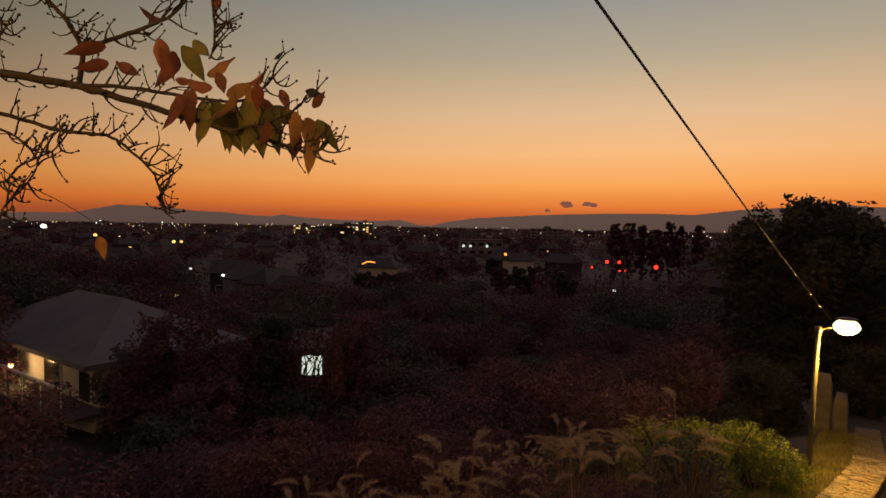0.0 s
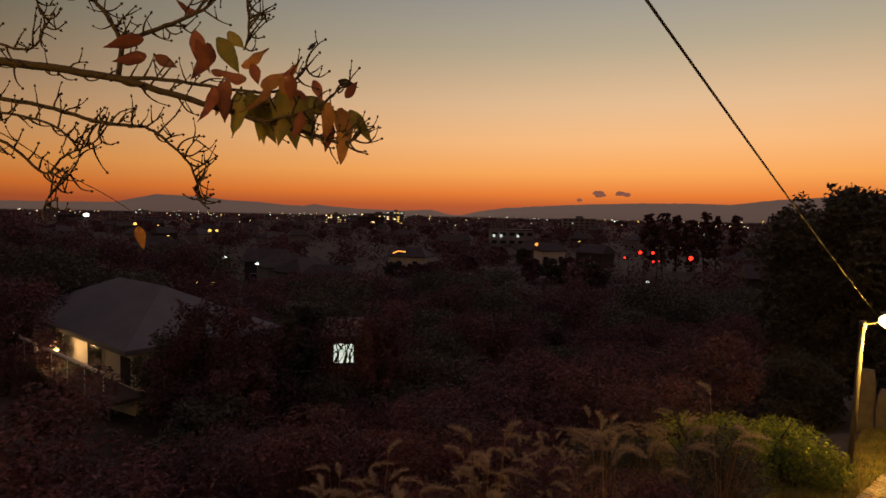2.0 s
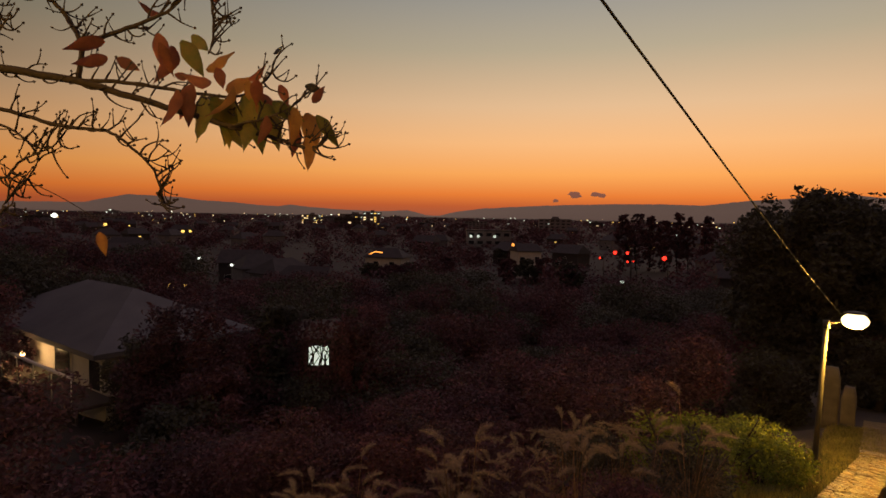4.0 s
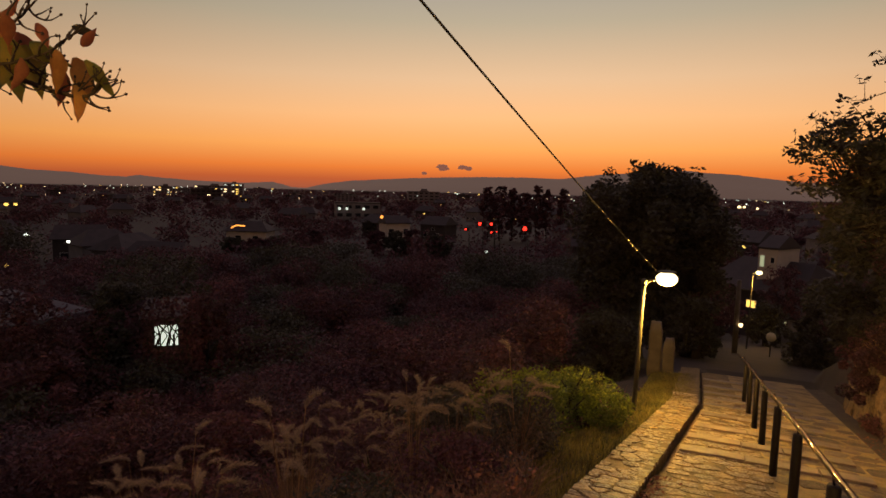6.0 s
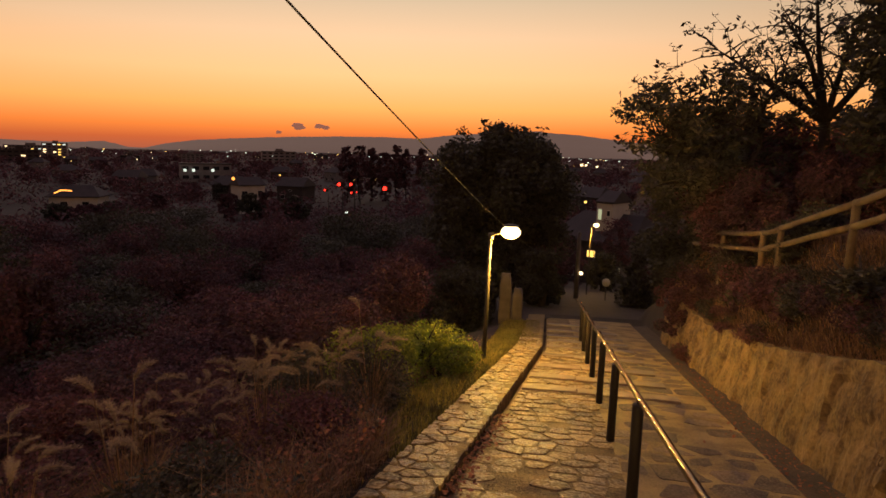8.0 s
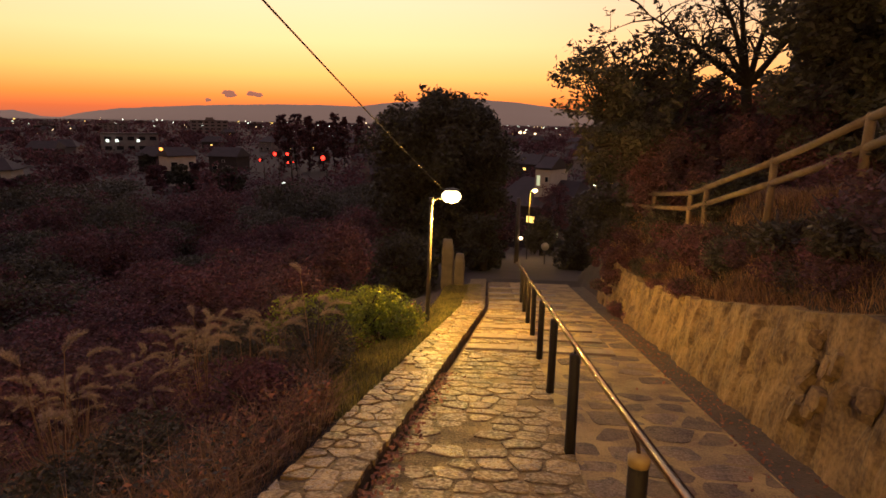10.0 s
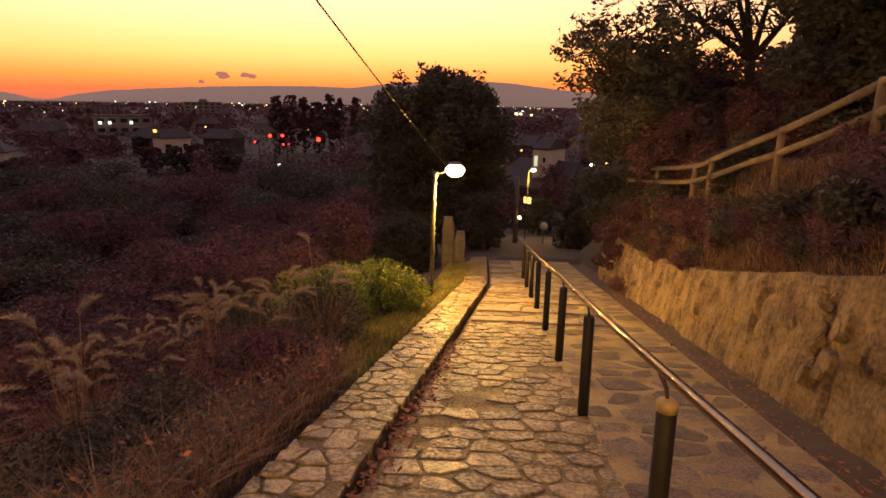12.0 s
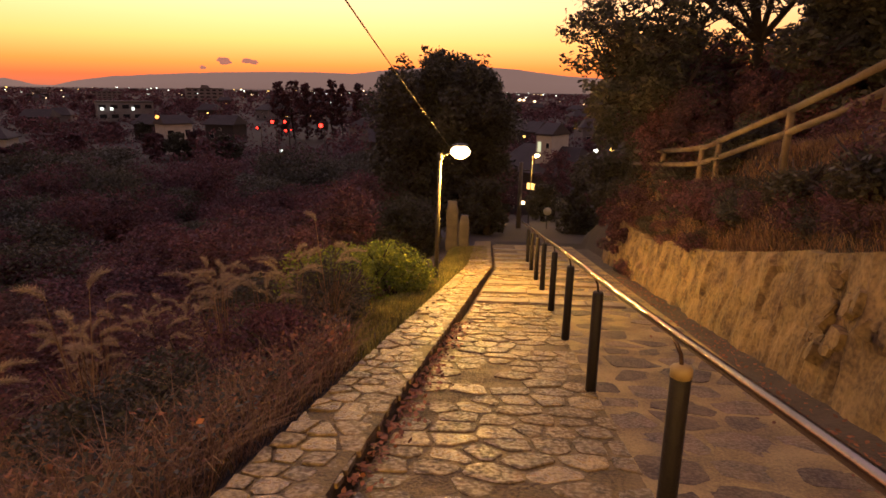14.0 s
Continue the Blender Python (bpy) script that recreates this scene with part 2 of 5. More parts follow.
def tube(name, points, radii, material, parent=None, sides=8, label=""):
    v, f = [], []
    tube_data(points, radii if hasattr(radii, "__len__") else [radii] * len(points), sides, v, f)
    ob = raw(name, v, f, material, parent, smooth=True)
    return tagged(ob, label) if label else ob


def spline(points, steps=6):
    """Points on a smooth curve through the given ones."""
    p = [Vector(q) for q in points]
    p = [p[0] * 2 - p[1]] + p + [p[-1] * 2 - p[-2]]
    out = []
    for i in range(1, len(p) - 2):
        for k in range(steps):
            t = k / steps
            out.append(0.5 * (2 * p[i] + (p[i + 1] - p[i - 1]) * t + (2 * p[i - 1] - 5 * p[i] + 4 * p[i + 1] - p[i + 2]) * t * t
                              + (3 * p[i] - p[i - 1] - 3 * p[i + 1] + p[i + 2]) * t ** 3))
    return out + [p[-2]]


def smooth_step(a, b, x):
    t = min(1, max(0, (x - a) / (b - a)))
    return t * t * (3 - 2 * t)


# ---- the lie of the land ----
PLAIN = -15.0


def slope_z(y):
    """Height of the stepped path, which falls away ahead."""
    return max(PLAIN, -1.235 - 0.182 * max(y, -12))


def wall_x(y):
    return 3.01 + 0.034 * y


def wall_top(y):
    """Height of the retaining wall over the path beside it."""
    return float(np.interp(y, (4.6, 6.0, 8.0, 11.5, 12.6, 14.0), (1.16, 1.02, 0.84, 0.80, 0.86, 1.12)))


def kerb_x(y):
    return -0.40 + 0.083 * y


def land(x, y):
    base = slope_z(y)
    edge = kerb_x(min(y, 12)) - 0.45
    if x < edge:
        d = edge - x
        base -= 0.10 * min(d, 1.0) + 0.42 * max(0, min(d - 0.6, 9))
    wx = wall_x(y) + 0.28
    if x > wx:
        d = x - wx
        rise = wall_top(y) - 0.05 + min(d, 0.9) * 1.6 + 0.32 * max(0, min(d - 0.9, 16)) - 0.68 * smooth_step(0.9, 2.6, d)
        base += rise * (1 - smooth_step(15.5, 24, y))
    n = noise.noise(Vector((x * 0.23, y * 0.23, 0.0)))
    away = max(0, edge - x) if x < edge else max(0, x - wx)
    base += n * min(0.5, 0.25 * away)
    return max(PLAIN + 0.2 * n, base)


def axis(fine_lo, fine_hi, step, far, growth=1.22):
    out = list(np.arange(fine_lo, fine_hi + 1e-6, step))
    s, v = step, fine_hi
    while v < far:
        s *= growth
        v += s
        out.append(v)
    s, v = step, fine_lo
    while v > -far:
        s *= growth
        v -= s
        out.insert(0, v)
    return out


gx, gy = axis(-9, 9, 0.25, 4700), axis(-3, 26, 0.33, 4700)
gv = [(x, y, land(x, y) - (0.16 if kerb_x(y) - 0.4 < x < wall_x(y) + 0.3 and y < 20 else 0)) for y in gy for x in gx]
gf = [(j * len(gx) + i, j * len(gx) + i + 1, (j + 1) * len(gx) + i + 1, (j + 1) * len(gx) + i) for j in range(len(gy) - 1) for i in range(len(gx) - 1)]
tagged(raw("ground", gv, gf, M_SOIL, smooth=True), "dark sloping ground of soil and leaf litter falling to a plain", "ground", kind="structure")

# distant hills on the horizon, their haze given off as emission
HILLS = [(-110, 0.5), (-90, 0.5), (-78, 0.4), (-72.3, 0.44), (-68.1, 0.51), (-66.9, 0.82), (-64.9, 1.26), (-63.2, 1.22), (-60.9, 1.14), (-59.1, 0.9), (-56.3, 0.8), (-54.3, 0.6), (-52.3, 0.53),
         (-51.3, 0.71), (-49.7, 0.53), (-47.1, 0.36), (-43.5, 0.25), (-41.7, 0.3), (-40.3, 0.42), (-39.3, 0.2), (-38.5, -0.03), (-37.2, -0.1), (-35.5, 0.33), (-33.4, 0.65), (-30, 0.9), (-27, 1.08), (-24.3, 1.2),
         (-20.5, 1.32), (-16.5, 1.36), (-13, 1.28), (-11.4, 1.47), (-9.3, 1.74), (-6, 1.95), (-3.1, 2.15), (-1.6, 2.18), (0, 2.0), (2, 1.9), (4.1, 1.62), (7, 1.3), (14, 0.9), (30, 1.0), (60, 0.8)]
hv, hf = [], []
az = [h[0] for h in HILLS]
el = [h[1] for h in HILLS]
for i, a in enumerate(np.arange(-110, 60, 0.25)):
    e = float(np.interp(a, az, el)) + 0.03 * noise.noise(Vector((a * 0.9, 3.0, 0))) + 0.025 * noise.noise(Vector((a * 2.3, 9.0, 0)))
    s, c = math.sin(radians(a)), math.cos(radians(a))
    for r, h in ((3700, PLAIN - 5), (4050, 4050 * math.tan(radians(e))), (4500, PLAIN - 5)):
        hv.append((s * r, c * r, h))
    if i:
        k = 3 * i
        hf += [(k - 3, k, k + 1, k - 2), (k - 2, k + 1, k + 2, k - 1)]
tagged(raw("backdrop_hills", hv, hf, M_HILL, smooth=True), "grey-violet mountain ridge along the horizon at dusk, its haze emitted", "hills", kind="structure")

# ---- paved path ----
Y0, Y1 = -2.0, 19.0
bed = bmesh.new()
ys = [Y0 + i * 0.25 for i in range(int((Y1 - Y0) / 0.25) + 1)]
rows_v = []
for y in ys:
    rows_v.append([bed.verts.new((x, y, slope_z(y) - 0.012 - dz)) for x, dz in ((kerb_x(min(y, 12)) - 0.02, 0), (1.35, 0), (wall_x(y) - 0.42, 0.0), (wall_x(y) - 0.40, 0.09), (wall_x(y) - 0.2, 0.09), (wall_x(y) + 0.1, 0.05))])
for a, b in zip(rows_v, rows_v[1:]):
    for i in range(1, 5):
        bed.faces.new((a[i], a[i + 1], b[i + 1], b[i])).material_index = 1 if i > 1 else 0
for a in rows_v:
    bed.verts.remove(a[0])
side_paving = tagged(obj("pavement_side", bed, M_MORTAR), "flagged side of the path between the handrail and the wall", "pavement", kind="structure")
side_paving.data.materials.append(M_GUTTER)
bed = bmesh.new()
rows_v = []
for y in ys:
    kx, z = kerb_x(min(y, 12)), slope_z(y) - 0.012
    slot = 0.065 + 0.02 * noise.noise(Vector((y * 1.9, 7, 0)))
    rows_v.append([bed.verts.new(p) for p in ((kx - 0.02, y, z - 0.1), (kx + slot * 0.7, y, z - 0.1), (kx + slot, y, z), (1.35, y, z))])
for a, b in zip(rows_v, rows_v[1:]):
    for i in range(3):
        bed.faces.new((a[i], a[i + 1], b[i + 1], b[i]))
paving = tagged(obj("pavement", bed, M_JOINT), "stone-paved sloping path with low steps in warm lamplight", "pavement", kind="structure")


def stone_mesh(name, seed, material, sides=8):
    """A worn stone of unit length and width with a rounded top edge."""
    rnd = random.Random(seed)
    ring = []
    for k in range(sides):
        w = 2 * math.pi * (k + rnd.uniform(-0.2, 0.2)) / sides
        c, s = math.cos(w), math.sin(w)
        p = 4.2
        r = 0.5 / (abs(c) ** p + abs(s) ** p) ** (1 / p) * rnd.uniform(0.78, 1.05)
        ring.append((c * r, s * r))
    v = [(x, y, -1) for x, y in ring] + [(x * 0.97, y * 0.97, 0.45) for x, y in ring] + [(x * 0.93, y * 0.93, 0.92 + rnd.uniform(-0.12, 0.08)) for x, y in ring] + [(0, 0, 1.0)]
    f = []
    for a in (0, sides):
        f += [(a + k, a + (k + 1) % sides, a + sides + (k + 1) % sides, a + sides + k) for k in range(sides)]
    f += [(2 * sides + k, 2 * sides + (k + 1) % sides, 3 * sides) for k in range(sides)]
    me = bpy.data.meshes.new(name)
    me.from_pydata(v, [], f)
    me.materials.append(material)
    return me


TILT = math.atan(-0.182)


def clip(poly, px, py, nx, ny):
    """Keeps the side of a polygon that lies behind the line through (px, py) with that normal."""
    out = []
    for k, (x, y) in enumerate(poly):
        x2, y2 = poly[(k + 1) % len(poly)]
        a, b = (x - px) * nx + (y - py) * ny, (x2 - px) * nx + (y2 - py) * ny
        if a <= 0:
            out.append((x, y))
        if (a < 0 < b) or (b < 0 < a):
            out.append((x + (x2 - x) * a / (a - b), y + (y2 - y) * a / (a - b)))
    return out


def fitted_stone(poly, centre, high, rnd):
    """A flat stone that fills its place among its neighbours, with worn corners and a slightly crowned top."""
    ring = []
    for k, (x, y) in enumerate(poly):
        for x2, y2 in (poly[k - 1], poly[(k + 1) % len(poly)]):
            c = rnd.uniform(0.07, 0.22)
            ring.append((x + (x2 - x) * c, y + (y2 - y) * c))
    ring = [((x - centre[0]) * u, (y - centre[1]) * u) for (x, y), u in ((p, rnd.uniform(0.90, 1.04)) for p in ring)]
    n = len(ring)
    tx, ty = rnd.uniform(-0.018, 0.018), rnd.uniform(-0.018, 0.018)
    fall = -0.182
    v = [(x, y, fall * y - 0.03) for x, y in ring]
    v += [(x, y, fall * y + high * 0.6 + tx * x + ty * y) for x, y in ring]
    v += [(x * 0.9, y * 0.9, fall * y * 0.9 + high + tx * x + ty * y + rnd.uniform(-0.0015, 0.0015)) for x, y in ring]
    v.append((0, 0, high + 0.001))
    f = [(a + k, a + (k + 1) % n, a + n + (k + 1) % n, a + n + k) for a in (0, n) for k in range(n)]
    return v, f + [(2 * n + k, 2 * n + (k + 1) % n, 3 * n) for k in range(n)]


def pave(name, material, x_lo, x_hi, y_lo, y_hi, row, wid, high, gap, parent, seed, limit, lift=0.0, missing=0.0):
    """Crazy paving: stones of uneven outline fitted to one another, the nearest as pieces, the rest joined."""
    rnd = random.Random(seed)
    seeds, y = [], y_lo
    while y < y_hi:
        d = rnd.uniform(*row)
        x = x_lo(y) - rnd.uniform(0.0, wid[0])
        while x < x_hi(y) + wid[0]:
            w = rnd.uniform(*wid)
            seeds.append((x + w / 2, y + d * rnd.uniform(0.22, 0.78)))
            x += w
        y += d
    near = {}
    for p in seeds:
        near.setdefault((int(p[0] // 0.5), int(p[1] // 0.5)), []).append(p)
    squash, count, rv, rf = 1.35, 0, [], []
    for cx, cy in seeds:
        if not (x_lo(cy) - 0.04 < cx < x_hi(cy) + 0.04) or rnd.random() < missing:
            continue
        poly = [(cx - 0.45, cy - 0.4), (cx + 0.45, cy - 0.4), (cx + 0.45, cy + 0.4), (cx - 0.45, cy + 0.4)]
        g = rnd.uniform(*gap) / 2
        for i in range(int(cx // 0.5) - 2, int(cx // 0.5) + 3):
            for j in range(int(cy // 0.5) - 2, int(cy // 0.5) + 3):
                for qx, qy in near.get((i, j), ()):
                    nx, ny = qx - cx, (qy - cy) * squash ** 2
                    ln = math.hypot(nx, ny)
                    if ln > 1e-6:
                        nx, ny = nx / ln, ny / ln
                        poly = clip(poly, (cx + qx) / 2 - nx * g, (cy + qy) / 2 - ny * g, nx, ny)
        poly = clip(clip(poly, x_hi(cy), cy, 1, 0), x_lo(cy), cy, -1, 0)
        if len(poly) < 3:
            continue
        mx, my = sum(p[0] for p in poly) / len(poly), sum(p[1] for p in poly) / len(poly)
        if max(p[0] for p in poly) - min(p[0] for p in poly) < 0.05:
            continue
        v, f = fitted_stone(poly, (mx, my), rnd.uniform(*high), rnd)
        z = slope_z(my) + lift - 0.012
        if count < limit:
            ob = raw(name, v, f, material, parent)
            ob.location = (mx, my, z)
        else:
            o = len(rv)
            rv += [(a + mx, b + my, c + z) for a, b, c in v]
            rf += [tuple(o + k for k in q) for q in f]
        count += 1
    if rv:
        tagged(raw(name, rv, rf, material, parent), kind="stuff")


pave("stone", M_STONE, lambda y: kerb_x(min(y, 12)) + 0.085, lambda y: 1.36, -1.9, 13.5, (0.13, 0.25), (0.13, 0.40), (0.003, 0.015), (0.006, 0.045), paving, 1, 300, missing=0.10)
pave("flagstone", M_FLAG, lambda y: 1.36, lambda y: wall_x(y) - 0.44, -1.9, 13.0, (0.28, 0.46), (0.28, 0.60), (0.0, 0.006), (0.02, 0.13), side_paving, 2, 140, missing=0.08)

# long dressed stones across the path at each low step
rs = random.Random(5)
for y in (8.1, 9.0, 9.95, 11.1, 12.3, 13.2, 14.1, 15.3, 16.8):
    x = kerb_x(min(y, 12)) + 0.09
    while x < 2.3:
        w = min(rs.uniform(0.5, 0.9), 2.45 - x)
        bm = boxed(-w / 2 + 0.004, w / 2 - 0.004, -0.13, 0.13, -0.05, 0.026, 0.007)
        ob = part("step_edge", bm, M_EDGE, paving)
        ob.location = (x + w / 2, y + rs.uniform(-0.012, 0.012), slope_z(y) + rs.uniform(-0.004, 0.004))
        ob.rotation_euler = (TILT * 0.75, 0, radians(rs.uniform(-1, 1)))
        x += w

# raised kerb strip of rough stones along the bank
kb = bmesh.new()
kr = []
for y in ys:
    kx, z = kerb_x(min(y, 12)), slope_z(y)
    j = 0.02 * noise.noise(Vector((0, y * 1.7, 5)))
    kr.append([kb.verts.new(p) for p in ((kx + j, y, z - 0.1), (kx + j, y, z + 0.085), (kx - 0.5 + 2 * j, y, z + 0.06), (kx - 0.56, y, z - 0.25))])
for a, b in zip(kr, kr[1:]):
    for i in range(3):
        kb.faces.new((a[i], b[i], b[i + 1], a[i + 1]))
kerb = tagged(obj("kerb_strip", kb, M_JOINT), "raised kerb of rough field stones set in mortar", "kerb", kind="structure")
pave("kerb_stone", M_STONE, lambda y: kerb_x(min(y, 12)) - 0.5, lambda y: kerb_x(min(y, 12)) + 0.012, -1.9, 12.5, (0.13, 0.22), (0.10, 0.27), (0.003, 0.016), (0.004, 0.03), kerb, 3, 260, lift=0.088, missing=0.03)

# ---- retaining wall with upright worn stones ----
WY0, WY1 = -2.0, 15.6
rw = random.Random(8)
cells = []
cy = WY0
while cy < WY1:
    cw = rw.uniform(0.2, 0.5)
    lo = 0.0
    while lo < 1.0:
        ch = rw.uniform(0.25, 0.7)
        cells.append((cy + cw / 2 + rw.uniform(-0.05, 0.05), lo + ch / 2, rw.uniform(-0.012, 0.02)))
        lo += ch
    cy += cw


def wall_relief(y, u):
    """How far the wall's face stands out, stone by stone."""
    near = sorted(((y - a) ** 2 + (0.75 * (u - b)) ** 2, h) for a, b, h in cells if abs(y - a) < 0.7)[:2]
    joint = math.sqrt(near[1][0]) - math.sqrt(near[0][0])
    return 1.5 * near[0][1] - 0.03 * (1 - smooth_step(0.0, 0.05, joint)) + 0.045 * noise.noise(Vector((y * 3, u * 2.5, 3))) + 0.02 * noise.noise(Vector((y * 11, u * 6, 7)))


wv, wf = [], []
NU = 16
NY = int((WY1 - WY0) / 0.05)
for i in range(NY + 1):
    y = WY0 + (WY1 - WY0) * i / NY
    z, x = slope_z(y), wall_x(y)
    top = wall_top(y) + 0.05 * noise.noise(Vector((y * 1.1, 2, 1))) + 0.03 * noise.noise(Vector((y * 4, 2, 1)))
    for k in range(NU + 1):
        u = k / NU
        wv.append((x + 0.2 * u - wall_relief(y, u), y, z - 0.12 + (top + 0.12) * u))
    wv += [(x + 0.45, y, z + top + 0.02), (x + 0.55, y, z - 0.2)]
W = NU + 3
for i in range(NY):
    for k in range(W - 1):
        a = i * W + k
        wf.append((a, a + W, a + W + 1, a + 1))
wf += [tuple(range(W)), tuple(range(NY * W, NY * W + W))[::-1]]
wall = tagged(raw("wall_east", wv, wf, M_WALL), "low leaning retaining wall of weathered brown stone", "wall", kind="structure")
BLOCKS = [stone_mesh("wall_stone", 400 + i, M_WALL, 8) for i in range(10)]
rw = random.Random(8)
# rough broken stones where the wall has come apart
for i in range(34):
    y, u = rw.uniform(3.4, 5.0), rw.uniform(0.25, 1.0)
    s = rw.uniform(0.09, 0.24)
    ob = new("rubble_stone", rw.choice(BLOCKS))
    ob.matrix_basis = Matrix.LocRotScale((wall_x(y) + 0.2 * u - 0.02, y, slope_z(y) + 1.0 * u), Euler((rw.uniform(-0.5, 0.5), rw.uniform(-1.5, -0.9), rw.uniform(-0.5, 0.5))), (s, s * 0.9, s * 0.32))
    ob.parent = wall


# ---- handrail down the middle of the path ----
POST_Y = [-1.3, 0.55, 2.37, 4.32, 6.0, 7.6, 9.15, 10.6, 12.1, 13.6]
handrail = thing("handrail", (1.29, 2.37, slope_z(2.37)), "dark stakes carrying a worn steel tube handrail", "handrail")


def rail_x(y):
    return 1.29 + 0.014 * max(0, y - 2)


def local(p, parent):
    return Vector(p) - parent.location


rp = random.Random(12)
for y in POST_Y:
    x, z = rail_x(y), slope_z(y)
    lean = Vector((rp.uniform(-0.012, 0.012), rp.uniform(-0.012, 0.012), 0))
    b, t = Vector((x, y, z - 0.1)), Vector((x, y, z + 0.80)) + lean
    post = tube("post", [local(q, handrail) for q in (b, b.lerp(t, 0.5), t - Vector((0, 0, 0.012)), t)], [0.043, 0.041, 0.041, 0.034], M_POST, handrail, 10)
    if y < 3:
        tube("cap", [local(q, handrail) for q in (t - Vector((0, 0, 0.035)), t + Vector((0, 0, 0.004)), t + Vector((0, 0, 0.02)))], [0.044, 0.044, 0.02], M_BRASS, post, 10, "ochre metal post cap")
    tube("bracket", [local(q, handrail) for q in (t, t + Vector((-0.01, 0, 0.06)), t + Vector((-0.05, 0, 0.145)))], [0.009, 0.009, 0.009], M_STEEL, post, 6, "thin steel bracket pin")
rail_pts = [(rail_x(y) - 0.055 - 0.007 * max(0, y - 2), y, slope_z(y) + 0.95 + 0.006 * math.sin(y * 1.3)) for y in np.arange(-1.6, 14.3, 0.45)]
tube("rail", [local(q, handrail) for q in rail_pts], 0.0195, M_STEEL, handrail, 12, "worn steel tube with bright highlights")

# ---- log fence on the bank above the wall ----
fence = thing("log_fence", (4.05, 8.0, land(4.05, 8.0)), "brown log-style two-rail fence climbing the bank", "fence")
FENCE = [(4.12, 3.9, 1.17), (4.1, 6.0, 0.53), (4.1, 7.75, 0.02), (4.1, 9.9, -0.53), (4.09, 10.6, -0.70), (3.97, 12.4, -0.93), (3.85, 14.2, -1.13)]
for x, y, z in FENCE[:-1]:
    g = min(land(x, y), z - 0.45)
    tube("fence_post", [local(q, fence) for q in ((x, y, g - 0.1), (x, y, z + 0.02), (x, y, z + 0.05))], [0.045, 0.045, 0.03], M_LOG, fence, 10)
for drop in (0.0, 0.27):
    for a, b in zip(FENCE, FENCE[1:]):
        p, q = Vector(a) - Vector((0, 0, drop)), Vector(b) - Vector((0, 0, drop))
        mid = p.lerp(q, 0.5) + Vector((0.01, 0, rp.uniform(-0.012, 0.012)))
        tube("rail", [local(k, fence) for k in (p, mid, q)], [0.044, 0.04, 0.044], M_LOG, fence, 10)


# ---- street lamps ----
def street_lamp(base, head, label):
    lamp = thing("street_lamp", base, label, "street lamp", "street lamps on the path")
    top = Vector((base[0] + 0.06, base[1], head.z - 0.08))
    tube("pole", [local(q, lamp) for q in (base, Vector(base).lerp(top, 0.5), top)], [0.043, 0.037, 0.03], M_POLE, lamp, 12)
    tube("collar", [local(q, lamp) for q in (top - Vector((0, 0, 0.06)), top + Vector((0, 0, 0.05)))], 0.045, M_POLE, lamp, 12)
    tube("arm", [local(q, lamp) for q in spline([top, top.lerp(head, 0.5) + Vector((0, 0, 0.02)), head - Vector((0.13, 0, -0.02))], 4)], 0.018, M_POLE, lamp, 8)
    bm = bmesh.new()
    bmesh.ops.create_uvsphere(bm, u_segments=16, v_segments=8, radius=1)
    for v in bm.verts:
        v.co = Vector((v.co.x * 0.15, v.co.y * 0.09, max(v.co.z, 0) * 0.04 + 0.105)) + local(head, lamp)
    hood = part("hood", bm, M_POLE, lamp, "shallow metal lamp hood", True)
    bm = bmesh.new()
    bmesh.ops.create_uvsphere(bm, u_segments=24, v_segments=14, radius=1)
    for v in bm.verts:
        v.co = Vector((v.co.x * 0.17, v.co.y * 0.13, v.co.z * 0.115)) + local(head, lamp)
    part("diffuser", bm, G_LAMP, lamp, "glowing warm white lamp diffuser", True)
    return lamp


street_lamp((-0.42, 10.24, land(-0.42, 10.24) - 0.1), LAMP_A, "slim grey street lamp glowing warm white beside the path")
street_lamp((2.93, 35.6, land(2.93, 35.6) - 0.1), LAMP_B, "slim street lamp glowing warm white at the foot of the slope")

street_lamp((-1.32, -6.0, land(-1.32, -6.0) - 0.1), LAMP_C, "slim grey street lamp glowing at the head of the path")

# overhead cable
cable = [Vector((-0.42 + 0.029 * (y - 10), y, -0.46 - 0.234 * (y - 10) + 0.0012 * (y - 4) ** 2)) for y in np.arange(-8, 31, 0.5)]
ob = tube("overhead_cable", cable, 0.0062, M_WIRE, sides=6)
tagged(ob, "single black cable sagging down over the slope", "cable")

# utility pole at the foot of the slope
up = thing("utility_pole", (2.08, 30.3, land(2.08, 30.3)), "pale concrete utility pole with a small lit box", "utility pole")
tube("pole", [Vector((0, 0, -0.1)), Vector((0, 0, -3.3 - land(2.08, 30.3)))], [0.13, 0.10], M_GRANITE, up, 12)
part("arm", boxed(-0.05, 0.45, -0.04, 0.04, -3.75 - land(2.08, 30.3), -3.68 - land(2.08, 30.3), 0.01), M_POLE, up)
bm = bmesh.new()
bmesh.ops.create_uvsphere(bm, u_segments=10, v_segments=8, radius=0.10)
bmesh.ops.translate(bm, verts=bm.verts, vec=(0.18, -0.15, -5.37 - land(2.08, 30.3)))
part("light", bm, G_WARM, up, "small warm light", True)


